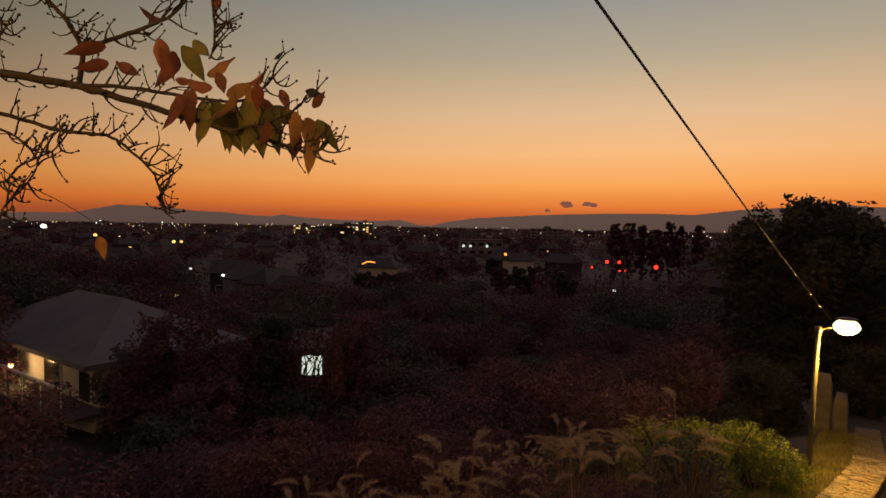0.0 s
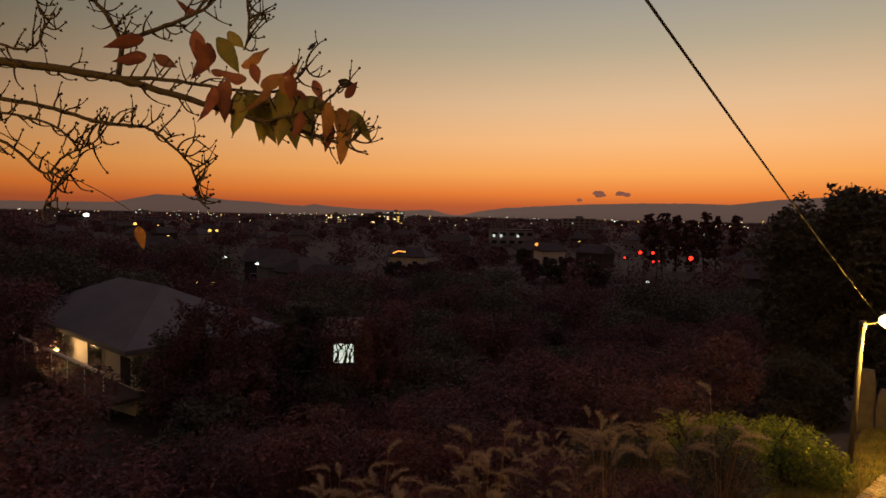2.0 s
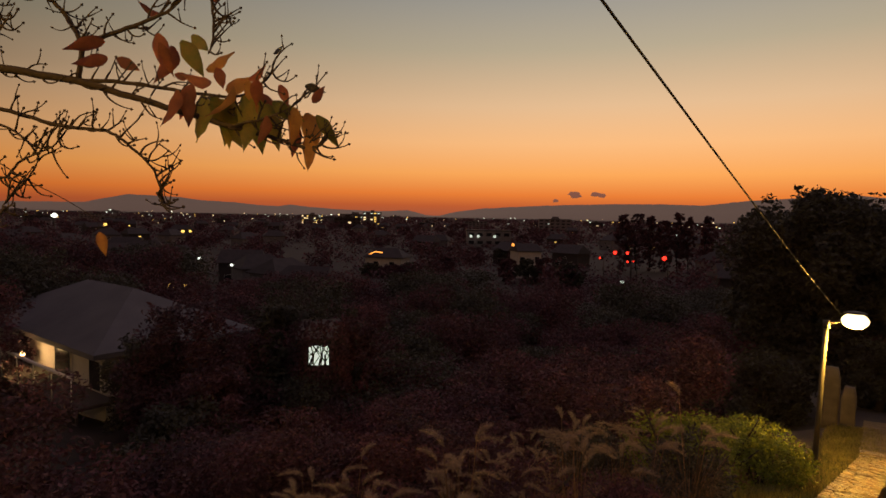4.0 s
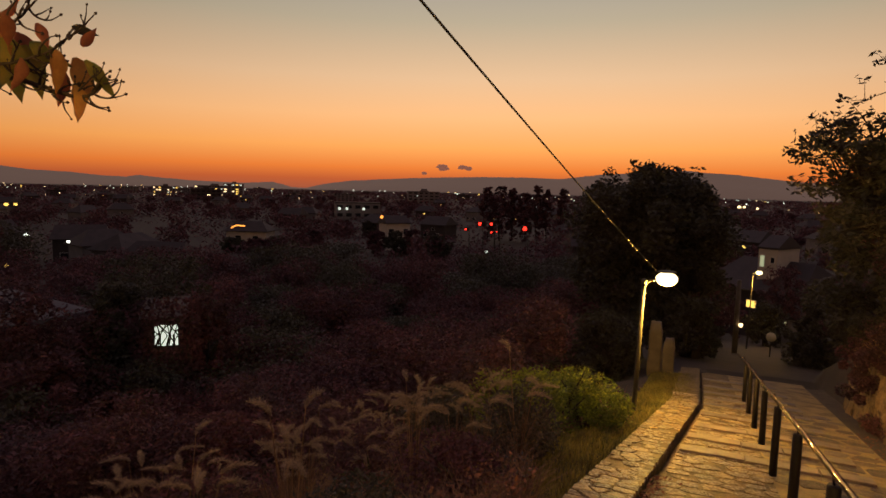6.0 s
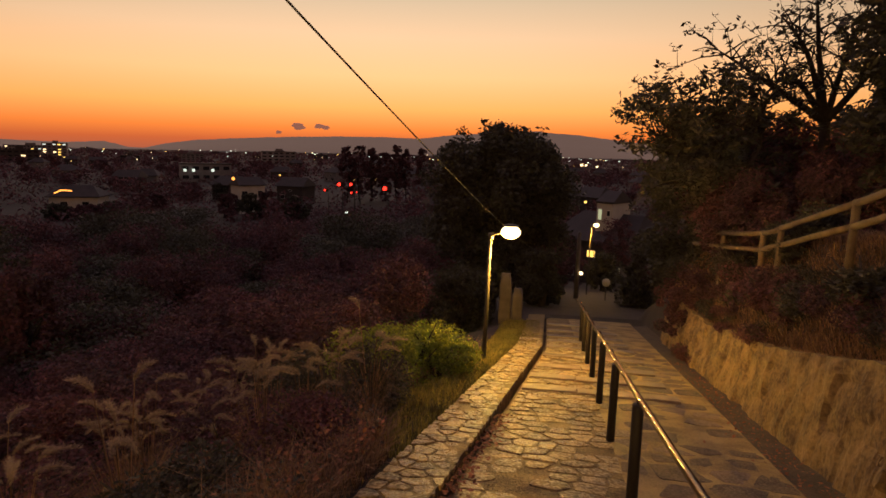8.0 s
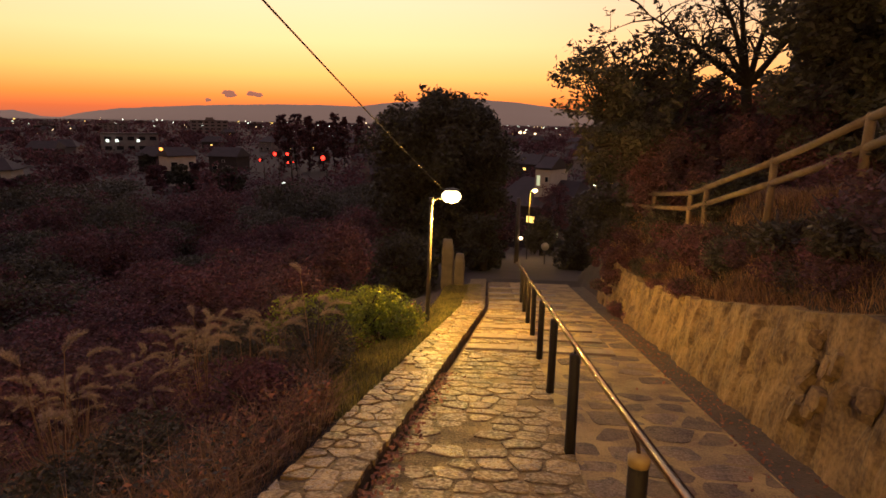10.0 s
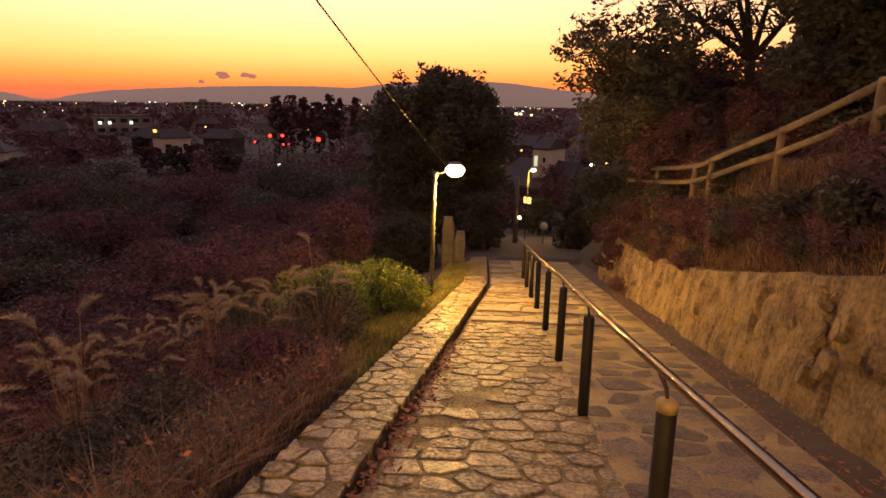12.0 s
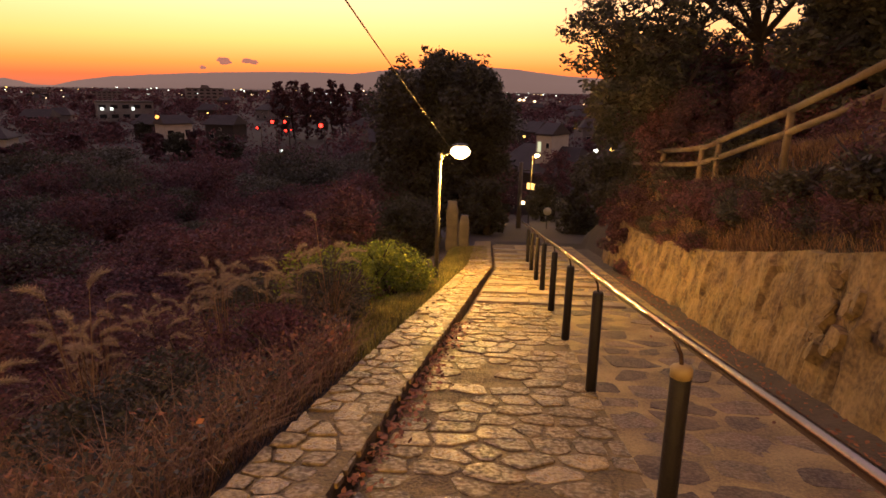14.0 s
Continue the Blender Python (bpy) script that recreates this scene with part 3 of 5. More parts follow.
# ---- standing stones beside the lamp ----
def standing_stone(at, w, d, h, seed, label):
    bm = boxed(-w / 2, w / 2, -d / 2, d / 2, -0.2, h)
    bmesh.ops.subdivide_edges(bm, edges=bm.edges[:], cuts=4, use_grid_fill=True)
    for v in bm.verts:
        k = smooth_step(h * 0.75, h, v.co.z)
        v.co.x *= 1 - 0.25 * k
        v.co.y *= 1 - 0.3 * k
        v.co += Vector((1, 1, 0.5)) * 0.035 * noise.noise(v.co * 4 + Vector((seed, 0, 0)))
    ob = obj("standing_stone", bm, M_GRANITE, smooth=True)
    ob.location = at
    return tagged(ob, label, "stone marker", "stone markers by the path")


standing_stone((-0.60, 17.7, -4.5), 0.36, 0.3, 1.45, 1, "tall weathered granite marker beside the path")
# extra block put where the taller marker's right edge catches the light
standing_stone((-0.22, 17.4, -4.45), 0.30, 0.25, 1.02, 2, "shorter granite block standing in for the tall marker's lit edge")

# ---- leaves, shrubs and trees ----
def leaf_cloud(rnd, centre, size, count, leaf, verts, faces, hollow=0.35):
    """Small leaves in an uneven clump, most of them near its skin."""
    cx, cy, cz = centre
    for _ in range(count):
        d = Vector((rnd.gauss(0, 1), rnd.gauss(0, 1), rnd.gauss(0, 1))).normalized() * (rnd.uniform(hollow, 1.0) ** 0.6)
        p = Vector((cx + d.x * size[0], cy + d.y * size[1], cz + d.z * size[2]))
        a = Vector((rnd.uniform(-1, 1), rnd.uniform(-1, 1), rnd.uniform(-0.8, 0.6))).normalized()
        b = a.cross(Vector((rnd.uniform(-1, 1), rnd.uniform(-1, 1), rnd.uniform(-1, 1)))).normalized()
        s = leaf * rnd.uniform(0.6, 1.3)
        o = len(verts)
        verts += [p - a * s, p + b * s * 0.42 + a * 0.1 * s, p + a * s, p - b * s * 0.42 + a * 0.1 * s]
        faces.append((o, o + 1, o + 2, o + 3))


def grow_limbs(rnd, base, height, spread, count, radius, verts, faces, tips, sides=6):
    """A tapered trunk that forks into limbs; their ends go to tips."""
    top = Vector(base) + Vector((rnd.uniform(-0.1, 0.1) * height, rnd.uniform(-0.1, 0.1) * height, height * 0.55))
    mid = Vector(base).lerp(top, 0.5) + Vector((rnd.uniform(-1, 1), rnd.uniform(-1, 1), 0)) * height * 0.04
    tube_data([Vector(base), mid, top], [radius, radius * 0.8, radius * 0.6], sides + 2, verts, faces)
    for i in range(count):
        w = 2 * math.pi * (i + rnd.random() * 0.6) / count
        start = mid.lerp(top, rnd.uniform(0.1, 1.0))
        end = Vector(base) + Vector((math.cos(w) * spread * rnd.uniform(0.5, 1), math.sin(w) * spread * rnd.uniform(0.5, 1), height * rnd.uniform(0.6, 1.0)))
        bend = start.lerp(end, 0.5) + Vector((0, 0, height * 0.06))
        pts = spline([start, bend, end], 4)
        tube_data(pts, [radius * 0.45 * (1 - 0.8 * k / (len(pts) - 1)) for k in range(len(pts))], sides, verts, faces)
        tips.append(end)
        for _ in range(2):
            s2 = pts[rnd.randint(2, len(pts) - 2)]
            e2 = s2 + Vector((rnd.uniform(-1, 1), rnd.uniform(-1, 1), rnd.uniform(0.1, 0.9))) * spread * 0.4
            tube_data([s2, s2.lerp(e2, 0.5) + Vector((0, 0, 0.05 * spread)), e2], [radius * 0.2, radius * 0.14, radius * 0.05], 5, verts, faces)
            tips.append(e2)


def tree(at, height, spread, seed, leaf_mat, label, clumps=26, per=220, leaf=0.12, flat=0.75, category="tree", group="", clump=0.3, name="tree", count=7):
    rnd = random.Random(seed)
    t = thing(name, at, label, category, group)
    v, f, tips = [], [], []
    grow_limbs(rnd, (0, 0, -0.3), height * 0.85, spread * 0.75, count, 0.035 * height, v, f, tips)
    raw("trunk", v, f, M_BARK, t, True)
    v, f = [], []
    for i in range(clumps):
        c = tips[i % len(tips)] + Vector((rnd.uniform(-1, 1), rnd.uniform(-1, 1), rnd.uniform(-0.5, 0.8))) * spread * 0.22
        s = spread * clump * rnd.uniform(0.6, 1.25)
        leaf_cloud(rnd, c, (s, s, s * flat), per, leaf, v, f)
    raw("crown", v, f, leaf_mat, t)
    return t


def shrub(at, size, seed, leaf_mat, label, count=1600, leaf=0.06, name="shrub", group=""):
    rnd = random.Random(seed)
    t = thing(name, at, label, "shrub", group)
    v, f = [], []
    for i in range(7):
        w = rnd.uniform(0, 6.28)
        e = Vector((math.cos(w) * size[0] * 0.6, math.sin(w) * size[1] * 0.6, size[2] * rnd.uniform(0.9, 1.5)))
        tube_data([Vector((0, 0, -0.15)), e * 0.5 + Vector((0, 0, 0.1)), e], [0.03, 0.02, 0.006], 5, v, f)
    raw("stem", v, f, M_BARK, t, True)
    v, f = [], []
    for i in range(9):
        w, r = rnd.uniform(0, 6.28), rnd.uniform(0.1, 0.65)
        c = (math.cos(w) * size[0] * r, math.sin(w) * size[1] * r, size[2] * rnd.uniform(0.45, 1.15))
        k = rnd.uniform(0.35, 0.6)
        leaf_cloud(rnd, c, (size[0] * k, size[1] * k, size[2] * k), count // 9, leaf, v, f)
    raw("foliage", v, f, leaf_mat, t)
    return t


# the domed tree beyond the lamp
def dome_tree(at, radii, centre, seed, label, clumps, per, leaf, leaf_mat, group=""):
    """A tree whose crown fills a dome from near the ground up, with a ragged outline."""
    rnd = random.Random(seed)
    t = thing("tree", at, label, "tree", group)
    v, f, tips = [], [], []
    grow_limbs(rnd, (0, 0, -0.3), centre + radii[2] * 0.7, radii[0] * 0.6, 8, 0.2, v, f, tips)
    raw("trunk", v, f, M_BARK, t, True)
    v, f = [], []
    for _ in range(clumps):
        d = Vector((rnd.gauss(0, 1), rnd.gauss(0, 1), rnd.gauss(0.15, 0.9))).normalized() * rnd.uniform(0.45, 0.97)
        s = radii[0] * rnd.uniform(0.13, 0.27)
        leaf_cloud(rnd, (d.x * radii[0], d.y * radii[1], centre + d.z * radii[2]), (s, s, s * 0.9), per, leaf, v, f)
    for _ in range(30):
        w = rnd.uniform(0, 6.28)
        q = Vector((math.cos(w) * radii[0] * rnd.uniform(0, 0.6), math.sin(w) * radii[1] * 0.5, centre + radii[2] * rnd.uniform(0.7, 0.95)))
        leaf_cloud(rnd, q, (0.3, 0.3, 0.3), 26, leaf, v, f, hollow=0.0)
    raw("crown", v, f, leaf_mat, t)
    return t


dome_tree((-1.9, 28.0, land(-1.9, 28) - 0.1), (3.5, 3.4, 4.0), 5.1, 21, "broad dark evergreen tree with a domed crown below the slope", 250, 300, 0.12, M_DARKLEAF)

# trees over the bank above the fence
def open_tree(base, fork, ends, seed, label, leaf_mat, sparse, per):
    """A forked tree with bare limbs and loose clumps of leaves toward their ends."""
    rnd = random.Random(seed)
    t = thing("tree", base, label, "tree", "trees on the bank")
    b0 = Vector(base)
    v, f = [], []
    fk = Vector(fork) - b0
    tube_data([Vector((0, 0, -0.3)), fk * 0.5 + Vector((0.1, 0.05, 0)), fk], [0.15, 0.12, 0.1], 9, v, f)
    spots = []
    for e in ends:
        e = Vector(e) - b0
        bend = fk.lerp(e, 0.5) + Vector((rnd.uniform(-0.25, 0.25), rnd.uniform(-0.2, 0.2), rnd.uniform(-0.05, 0.4)))
        pts = spline([fk, bend, e], 6)
        n = len(pts)
        tube_data(pts, [0.085 * (1 - 0.85 * k / (n - 1)) for k in range(n)], 6, v, f)
        for k in range(3, n):
            for _ in range(3):
                d = Vector((rnd.uniform(-1, 1), rnd.uniform(-1, 1), rnd.uniform(-0.4, 1.0))).normalized() * rnd.uniform(0.35, 0.95)
                q = pts[k] + d
                tube_data([pts[k], pts[k] + d * 0.5 + Vector((0, 0, 0.06)), q], [0.022, 0.015, 0.006], 4, v, f)
                spots.append(q)
                for _ in range(2):
                    d2 = Vector((rnd.uniform(-1, 1), rnd.uniform(-1, 1), rnd.uniform(-0.3, 1.0))).normalized() * rnd.uniform(0.2, 0.45)
                    tube_data([q, q + d2 * 0.5, q + d2], [0.008, 0.006, 0.003], 3, v, f)
                    spots.append(q + d2)
    raw("trunk", v, f, M_BARK, t, True)
    v, f = [], []
    for q in spots:
        if rnd.random() < sparse:
            leaf_cloud(rnd, q, (0.22, 0.22, 0.16), per, 0.07, v, f, hollow=0.0)
    raw("crown", v, f, leaf_mat, t)
    return t


open_tree((6.3, 14.3, land(6.3, 14.3)), (6.2, 14.1, 1.3), [(3.9, 13.9, 2.75), (5.7, 14.1, 4.4), (6.9, 14.3, 3.9), (4.9, 14.0, 2.1), (7.6, 14.2, 3.0), (5.2, 14.3, 3.5)], 31,
          "forked tree with bare dark limbs and few leaves on the bank", M_DARKLEAF, 0.32, 6)
open_tree((4.3, 13.6, land(4.3, 13.6)), (4.3, 13.4, -0.2), [(2.45, 13.0, 1.6), (2.8, 13.2, 0.6), (3.2, 13.3, 1.6), (3.8, 13.2, 1.8), (2.65, 13.1, 1.0), (4.7, 13.3, 1.6), (2.9, 13.0, 0.0)], 32,
          "small leafy tree leaning out over the path", M_DARKLEAF, 0.95, 16)
dome_tree((9.0, 12.8, land(9.0, 12.8)), (2.6, 2.4, 4.6), 2.6, 33, "tall dense dark tree on the upper bank", 170, 420, 0.09, M_DARKLEAF, "trees on the bank")
dome_tree((8.3, 9.2, land(8.3, 9.2)), (1.7, 1.9, 2.6), 1.6, 38, "dense dark tree above the fence", 110, 320, 0.07, M_DARKLEAF, "trees on the bank")
dome_tree((7.75, 11.8, land(7.75, 11.8)), (2.25, 2.0, 4.0), 3.4, 45, "dense dark tree rising beside the forked one", 150, 340, 0.08, M_DARKLEAF, "trees on the bank")
dome_tree((5.5, 14.9, land(5.5, 14.9)), (1.9, 1.2, 1.35), 1.6, 46, "russet undergrowth tree below the forked one", 110, 260, 0.055, M_REDLEAF, "trees on the bank")
dome_tree((11.5, 19.5, land(11.5, 19.5)), (3.6, 3.0, 5.0), 3.0, 39, "tall dense dark tree on the upper bank", 120, 150, 0.12, M_DARKLEAF, "trees on the bank")
dome_tree((7.3, 17.6, land(7.3, 17.6)), (2.6, 2.0, 2.5), 1.2, 34, "russet undergrowth tree on the bank", 110, 260, 0.055, M_REDLEAF, "trees on the bank")
dome_tree((6.7, 12.4, land(6.7, 12.4)), (1.8, 1.6, 1.55), 0.8, 35, "russet undergrowth tree on the bank", 110, 260, 0.045, M_REDLEAF, "trees on the bank")
dome_tree((4.9, 15.6, land(4.9, 15.6)), (1.9, 1.8, 1.9), 1.2, 36, "dark understorey tree at the end of the wall", 90, 150, 0.08, M_DARKLEAF, "trees on the bank")
dome_tree((7.4, 15.2, land(7.4, 15.2)), (1.6, 1.2, 1.3), 1.2, 43, "dense dark tree among the bank trees", 80, 140, 0.075, M_DARKLEAF, "trees on the bank")
dome_tree((3.75, 13.7, land(3.75, 13.7)), (0.7, 0.9, 0.95), 0.9, 42, "russet bush at the fence end", 50, 200, 0.035, M_REDLEAF, "trees on the bank")
dome_tree((4.35, 12.7, land(4.35, 12.7)), (0.9, 1.0, 1.0), 0.9, 41, "dark leafy bush round the fence end", 70, 240, 0.038, M_REDLEAF, "trees on the bank")
dome_tree((5.6, 20.5, land(5.6, 20.5)), (2.2, 2.0, 2.4), 1.6, 37, "dark understorey tree below the wall", 90, 150, 0.09, M_DARKLEAF, "trees on the bank")

# shrubs along the bank behind the wall
rb = random.Random(44)
BANK = [shrub((0, 0, -30), (0.55, 0.6, 0.42), 50 + i, (M_REDLEAF, M_DARKLEAF)[i % 2], ("russet low shrub on the bank", "dark green low shrub on the bank")[i % 2], 2600, 0.034, group="bank shrubs") for i in range(4)]
for i in range(120):
    y = rb.uniform(2.0, 17)
    x = wall_x(y) + 0.55 + 4.6 * rb.random() ** 1.5
    s = rb.uniform(0.7, 1.25) + 0.18 * max(0, x - 5)
    m = Matrix.LocRotScale((x, y, land(x, y) - 0.05), Euler((0, 0, rb.uniform(0, 6))), None)
    c = copy_thing(BANK[i % 4], m)
    c.scale = (s, s, s * rb.uniform(0.8, 1.15))
for i in range(64):
    y = 3.4 + 0.155 * i + rb.uniform(-0.1, 0.1)
    x = float(np.interp(y, [q[1] for q in FENCE], [q[0] for q in FENCE])) - rb.uniform(-0.1, 0.5)
    c = copy_thing(BANK[(0, 1, 0, 2, 3)[i % 5]], Matrix.LocRotScale((x, y, land(x, y) - 0.1), Euler((0, 0, rb.uniform(0, 6))), None))
    k = rb.uniform(0.4, 0.75)
    c.scale = (k, k, k * 0.9)
for i, c in enumerate(BANK):
    c.location = (5.2 + i * 0.9, 6.0 + i * 1.7, land(5.2 + i * 0.9, 6.0 + i * 1.7) - 0.05)

# thickets covering the slope on the open side
SLOPE = [tree((0, 0, -30), 3.2, 1.9, 60 + i, (M_REDLEAF, M_DARKLEAF, M_REDLEAF)[i], ("russet thicket tree on the dark slope", "dark green thicket tree on the slope", "red-brown thicket tree on the slope")[i], clumps=26, per=430, leaf=0.052, category="tree", group="slope thicket", clump=0.36) for i in range(3)]
rt = random.Random(71)
spots = []
for i in range(900):
    a, r = radians(rt.uniform(-86, -3)), rt.uniform(9.5, 62)
    x, y = math.sin(a) * r, math.cos(a) * r
    if x > -3.6 - 0.05 * y or y < 1.0:
        continue
    if abs(math.degrees(a) + 48.3) < 1.6 and r < 21.5:
        continue
    if math.degrees(a) < -60.5 and 11 < r < 33:
        continue
    if -62.5 < math.degrees(a) < -54.5 and r > 34:
        continue
    if all((x - p) ** 2 + (y - q) ** 2 > (1.5 + 0.018 * r) ** 2 for p, q in spots):
        spots.append((x, y))
for i, (x, y) in enumerate(spots):
    r = math.hypot(x, y)
    s = rt.uniform(0.8, 1.25) * (1 + 0.030 * max(0, r - 13))
    c = copy_thing(SLOPE[i % 3], Matrix.LocRotScale((x, y, land(x, y) - 0.1), Euler((0, 0, rt.uniform(0, 6))), None))
    c.scale = (s, s, s * rt.uniform(0.8, 1.1))
for i, c in enumerate(SLOPE):
    c.location = (-6 - i, 26 + 3 * i, land(-6 - i, 26 + 3 * i) - 0.1)

# lamp-lit green shrubs by the kerb
shrub((-0.92, 8.6, land(-0.92, 8.6)), (0.75, 0.65, 0.58), 81, M_GREENLEAF, "bright green leafy shrub lit by the street lamp", 5200, 0.032)
shrub((-1.75, 7.9, land(-1.75, 7.9)), (0.85, 0.8, 0.8), 82, M_GREENLEAF, "green leafy shrub at the kerb in lamplight", 6200, 0.032)
shrub((-1.3, 8.2, land(-1.3, 8.2)), (0.7, 0.65, 0.72), 89, M_GREENLEAF, "bright yellow-green leafy shrub in lamplight", 5200, 0.032)
shrub((-1.2, 6.2, land(-1.2, 6.2)), (0.55, 0.7, 0.55), 83, M_DARKLEAF, "dark green shrub overhanging the kerb", 4600, 0.03)
shrub((-1.35, 4.9, land(-1.35, 4.9)), (0.6, 0.8, 0.42), 84, M_REDLEAF, "russet low shrub overhanging the kerb", 4600, 0.028)
shrub((-1.75, 3.4, land(-1.75, 3.4)), (0.7, 0.8, 0.4), 85, M_DARKLEAF, "dark green low shrub among dry grass", 4600, 0.028)
shrub((-2.7, 5.6, land(-2.7, 5.6)), (0.8, 0.9, 0.6), 86, M_REDLEAF, "russet low shrub among dry grass", 4600, 0.03)
shrub((-3.6, 4.0, land(-3.6, 4.0)), (0.9, 0.9, 0.6), 87, M_REDLEAF, "russet low shrub among dry grass", 4600, 0.03)
shrub((-3.0, 8.2, land(-3.0, 8.2)), (0.9, 0.9, 0.75), 88, M_DARKLEAF, "dark green shrub among pampas grass", 4600, 0.035)


# ---- grasses on the near bank ----
def blades(rnd, n, place, height, verts, faces, width=0.006, lean=0.45):
    for _ in range(n):
        x, y = place(rnd)
        z = land(x, y) - 0.03
        h = rnd.uniform(*height)
        w = rnd.uniform(0, 6.28)
        d = Vector((math.cos(w), math.sin(w), 0))
        s = d.cross(Vector((0, 0, 1))) * width * rnd.uniform(0.7, 1.4)
        p0, p1, p2 = Vector((x, y, z)), Vector((x, y, z + h * 0.6)) + d * lean * h * 0.25, Vector((x, y, z + h * rnd.uniform(0.8, 1))) + d * lean * h * rnd.uniform(0.4, 1)
        o = len(verts)
        verts += [p0 - s, p0 + s, p1 - s * 0.8, p1 + s * 0.8, p2]
        faces += [(o, o + 1, o + 3, o + 2), (o + 2, o + 3, o + 4)]


def bank_spot(rnd):
    y = -2.0 + rnd.random() ** 0.75 * 13.8
    return kerb_x(min(y, 12)) - 0.62 - 0.75 * smooth_step(4.6, 6.2, y) - rnd.random() ** 1.3 * 5.0, y


rg = random.Random(91)
v, f = [], []
blades(rg, 58000, bank_spot, (0.15, 0.5), v, f, 0.0035, 1.1)
lv, lf, mv, mf = [], [], [], []
for i in range(30000):
    x, y = bank_spot(rg)
    c = Vector((x, y, land(x, y) + rg.uniform(0.05, 0.42)))
    a = Vector((rg.uniform(-1, 1), rg.uniform(-1, 1), rg.uniform(-0.6, 0.6))).normalized() * rg.uniform(0.012, 0.028)
    b = a.cross(Vector((rg.uniform(-1, 1), rg.uniform(-1, 1), 1))).normalized() * a.length * 0.55
    vv, ff = (lv, lf) if noise.noise(Vector((x * 0.8, y * 0.8, 4))) + rg.uniform(-0.3, 0.3) > 0 else (mv, mf)
    o = len(vv)
    vv += [c - a, c + b, c + a, c - b]
    ff.append((o, o + 1, o + 2, o + 3))
tagged(raw("undergrowth_leaves", lv, lf, M_LITTER), "withered red-brown leaves on the bank undergrowth", "undergrowth", kind="stuff")
tagged(raw("creeper_leaves", mv, mf, M_DARKLEAF), "dark green creeper leaves over the bank", "undergrowth", kind="stuff")
tagged(raw("dry_grass", v, f, M_DRY), "tangled dry brown grass covering the bank", "grass", kind="stuff")
v, f = [], []
blades(rg, 34000, lambda r: (lambda y: (kerb_x(min(y, 12)) - 0.1 - 0.45 * smooth_step(12.2, 10.5, y) - r.random() * 1.1, y))(r.uniform(4.8, 17)), (0.06, 0.17), v, f, 0.005)
tagged(raw("short_grass", v, f, M_GRASS), "short yellow-green grass verge by the lamp", "grass", kind="stuff")


v, f = [], []
blades(rg, 60000, lambda r: (lambda y: (wall_x(y) + 0.26 + r.random() ** 1.2 * 1.6, y))(r.uniform(-2.0, 17)), (0.06, 0.24), v, f, 0.004, 1.2)
tagged(raw("bank_grass", v, f, M_DRY), "dry brown grass hanging over the top of the wall", "grass", kind="stuff")


def pampas(at, seed, high):
    rnd = random.Random(seed)
    t = thing("pampas_grass", at, "clump of tall pampas grass with pale feathery plumes", "grass clump", "pampas grass")
    v, f = [], []
    for _ in range(150):
        w, h = rnd.uniform(0, 6.28), high * rnd.uniform(0.35, 0.85)
        d = Vector((math.cos(w), math.sin(w), 0))
        s = d.cross(Vector((0, 0, 1))) * 0.0035
        b = d * rnd.uniform(0, 0.1)
        pts = [b, b + d * 0.12 * h + Vector((0, 0, h * 0.55)), b + d * 0.3 * h + Vector((0, 0, h * 0.85)), b + d * 0.55 * h + Vector((0, 0, h * 0.75))]
        o = len(v)
        for k, p in enumerate(pts):
            v += [p - s * (1 - 0.28 * k), p + s * (1 - 0.28 * k)]
        f += [(o + 2 * k, o + 2 * k + 1, o + 2 * k + 3, o + 2 * k + 2) for k in range(3)]
    raw("blades", v, f, M_DRY, t)
    for i in range(rnd.randint(4, 7)):
        w, h = rnd.uniform(0, 6.28), high * rnd.uniform(0.85, 1.25)
        d = Vector((math.cos(w), math.sin(w), 0))
        top = d * rnd.uniform(0.05, 0.25) * h + Vector((0, 0, h))
        v, f = [], []
        tube_data([Vector((0, 0, 0)), top * 0.5 + Vector((0, 0, 0.04)), top], [0.005, 0.004, 0.003], 4, v, f)
        stalk = raw("stalk", v, f, M_DRY, t)
        v, f = [], []
        dirn = (d * 0.55 + Vector((0, 0, 0.8))).normalized()
        for k in range(520):
            u = rnd.random()
            p = top - dirn * 0.04 + dirn * u * 0.24 + d * 0.13 * u * u - Vector((0, 0, 0.16 * u * u))
            a = Vector((rnd.gauss(0, 1), rnd.gauss(0, 1), rnd.gauss(-0.3, 0.7))).normalized() * 0.055 * (0.35 + 2.6 * u * (1 - u)) + dirn * 0.035 - Vector((0, 0, 0.012))
            s = a.cross(Vector((rnd.random(), rnd.random(), rnd.random()))).normalized() * 0.0022
            o = len(v)
            v += [p - s, p + s, p + a]
            f.append((o, o + 1, o + 2))
        raw("plume", v, f, M_PLUME, stalk)
    return t


for i in range(46):
    y = rg.uniform(3.4, 11.0)
    x = kerb_x(min(y, 12)) - 1.1 - rg.random() * 4.6
    if x < -2.5 or y < 6.0:
        pampas((x, y, land(x, y) - 0.03), 300 + i, rg.uniform(0.75, 1.15))

# fallen leaves along the foot of the kerb
v, f = [], []
for _ in range(700):
    y = rg.uniform(1.2, 6.5)
    x = kerb_x(y) + 0.02 + abs(rg.gauss(0, 0.09))
    c = Vector((x, y, slope_z(y) + rg.uniform(0.01, 0.04)))
    a = Vector((rg.uniform(-1, 1), rg.uniform(-1, 1), rg.uniform(-0.3, 0.5))).normalized() * rg.uniform(0.015, 0.03)
    b = a.cross(Vector((rg.uniform(-0.4, 0.4), rg.uniform(-0.4, 0.4), 1))).normalized() * a.length * 0.6
    o = len(v)
    v += [c - a, c + b, c + a, c - b]
    f.append((o, o + 1, o + 2, o + 3))
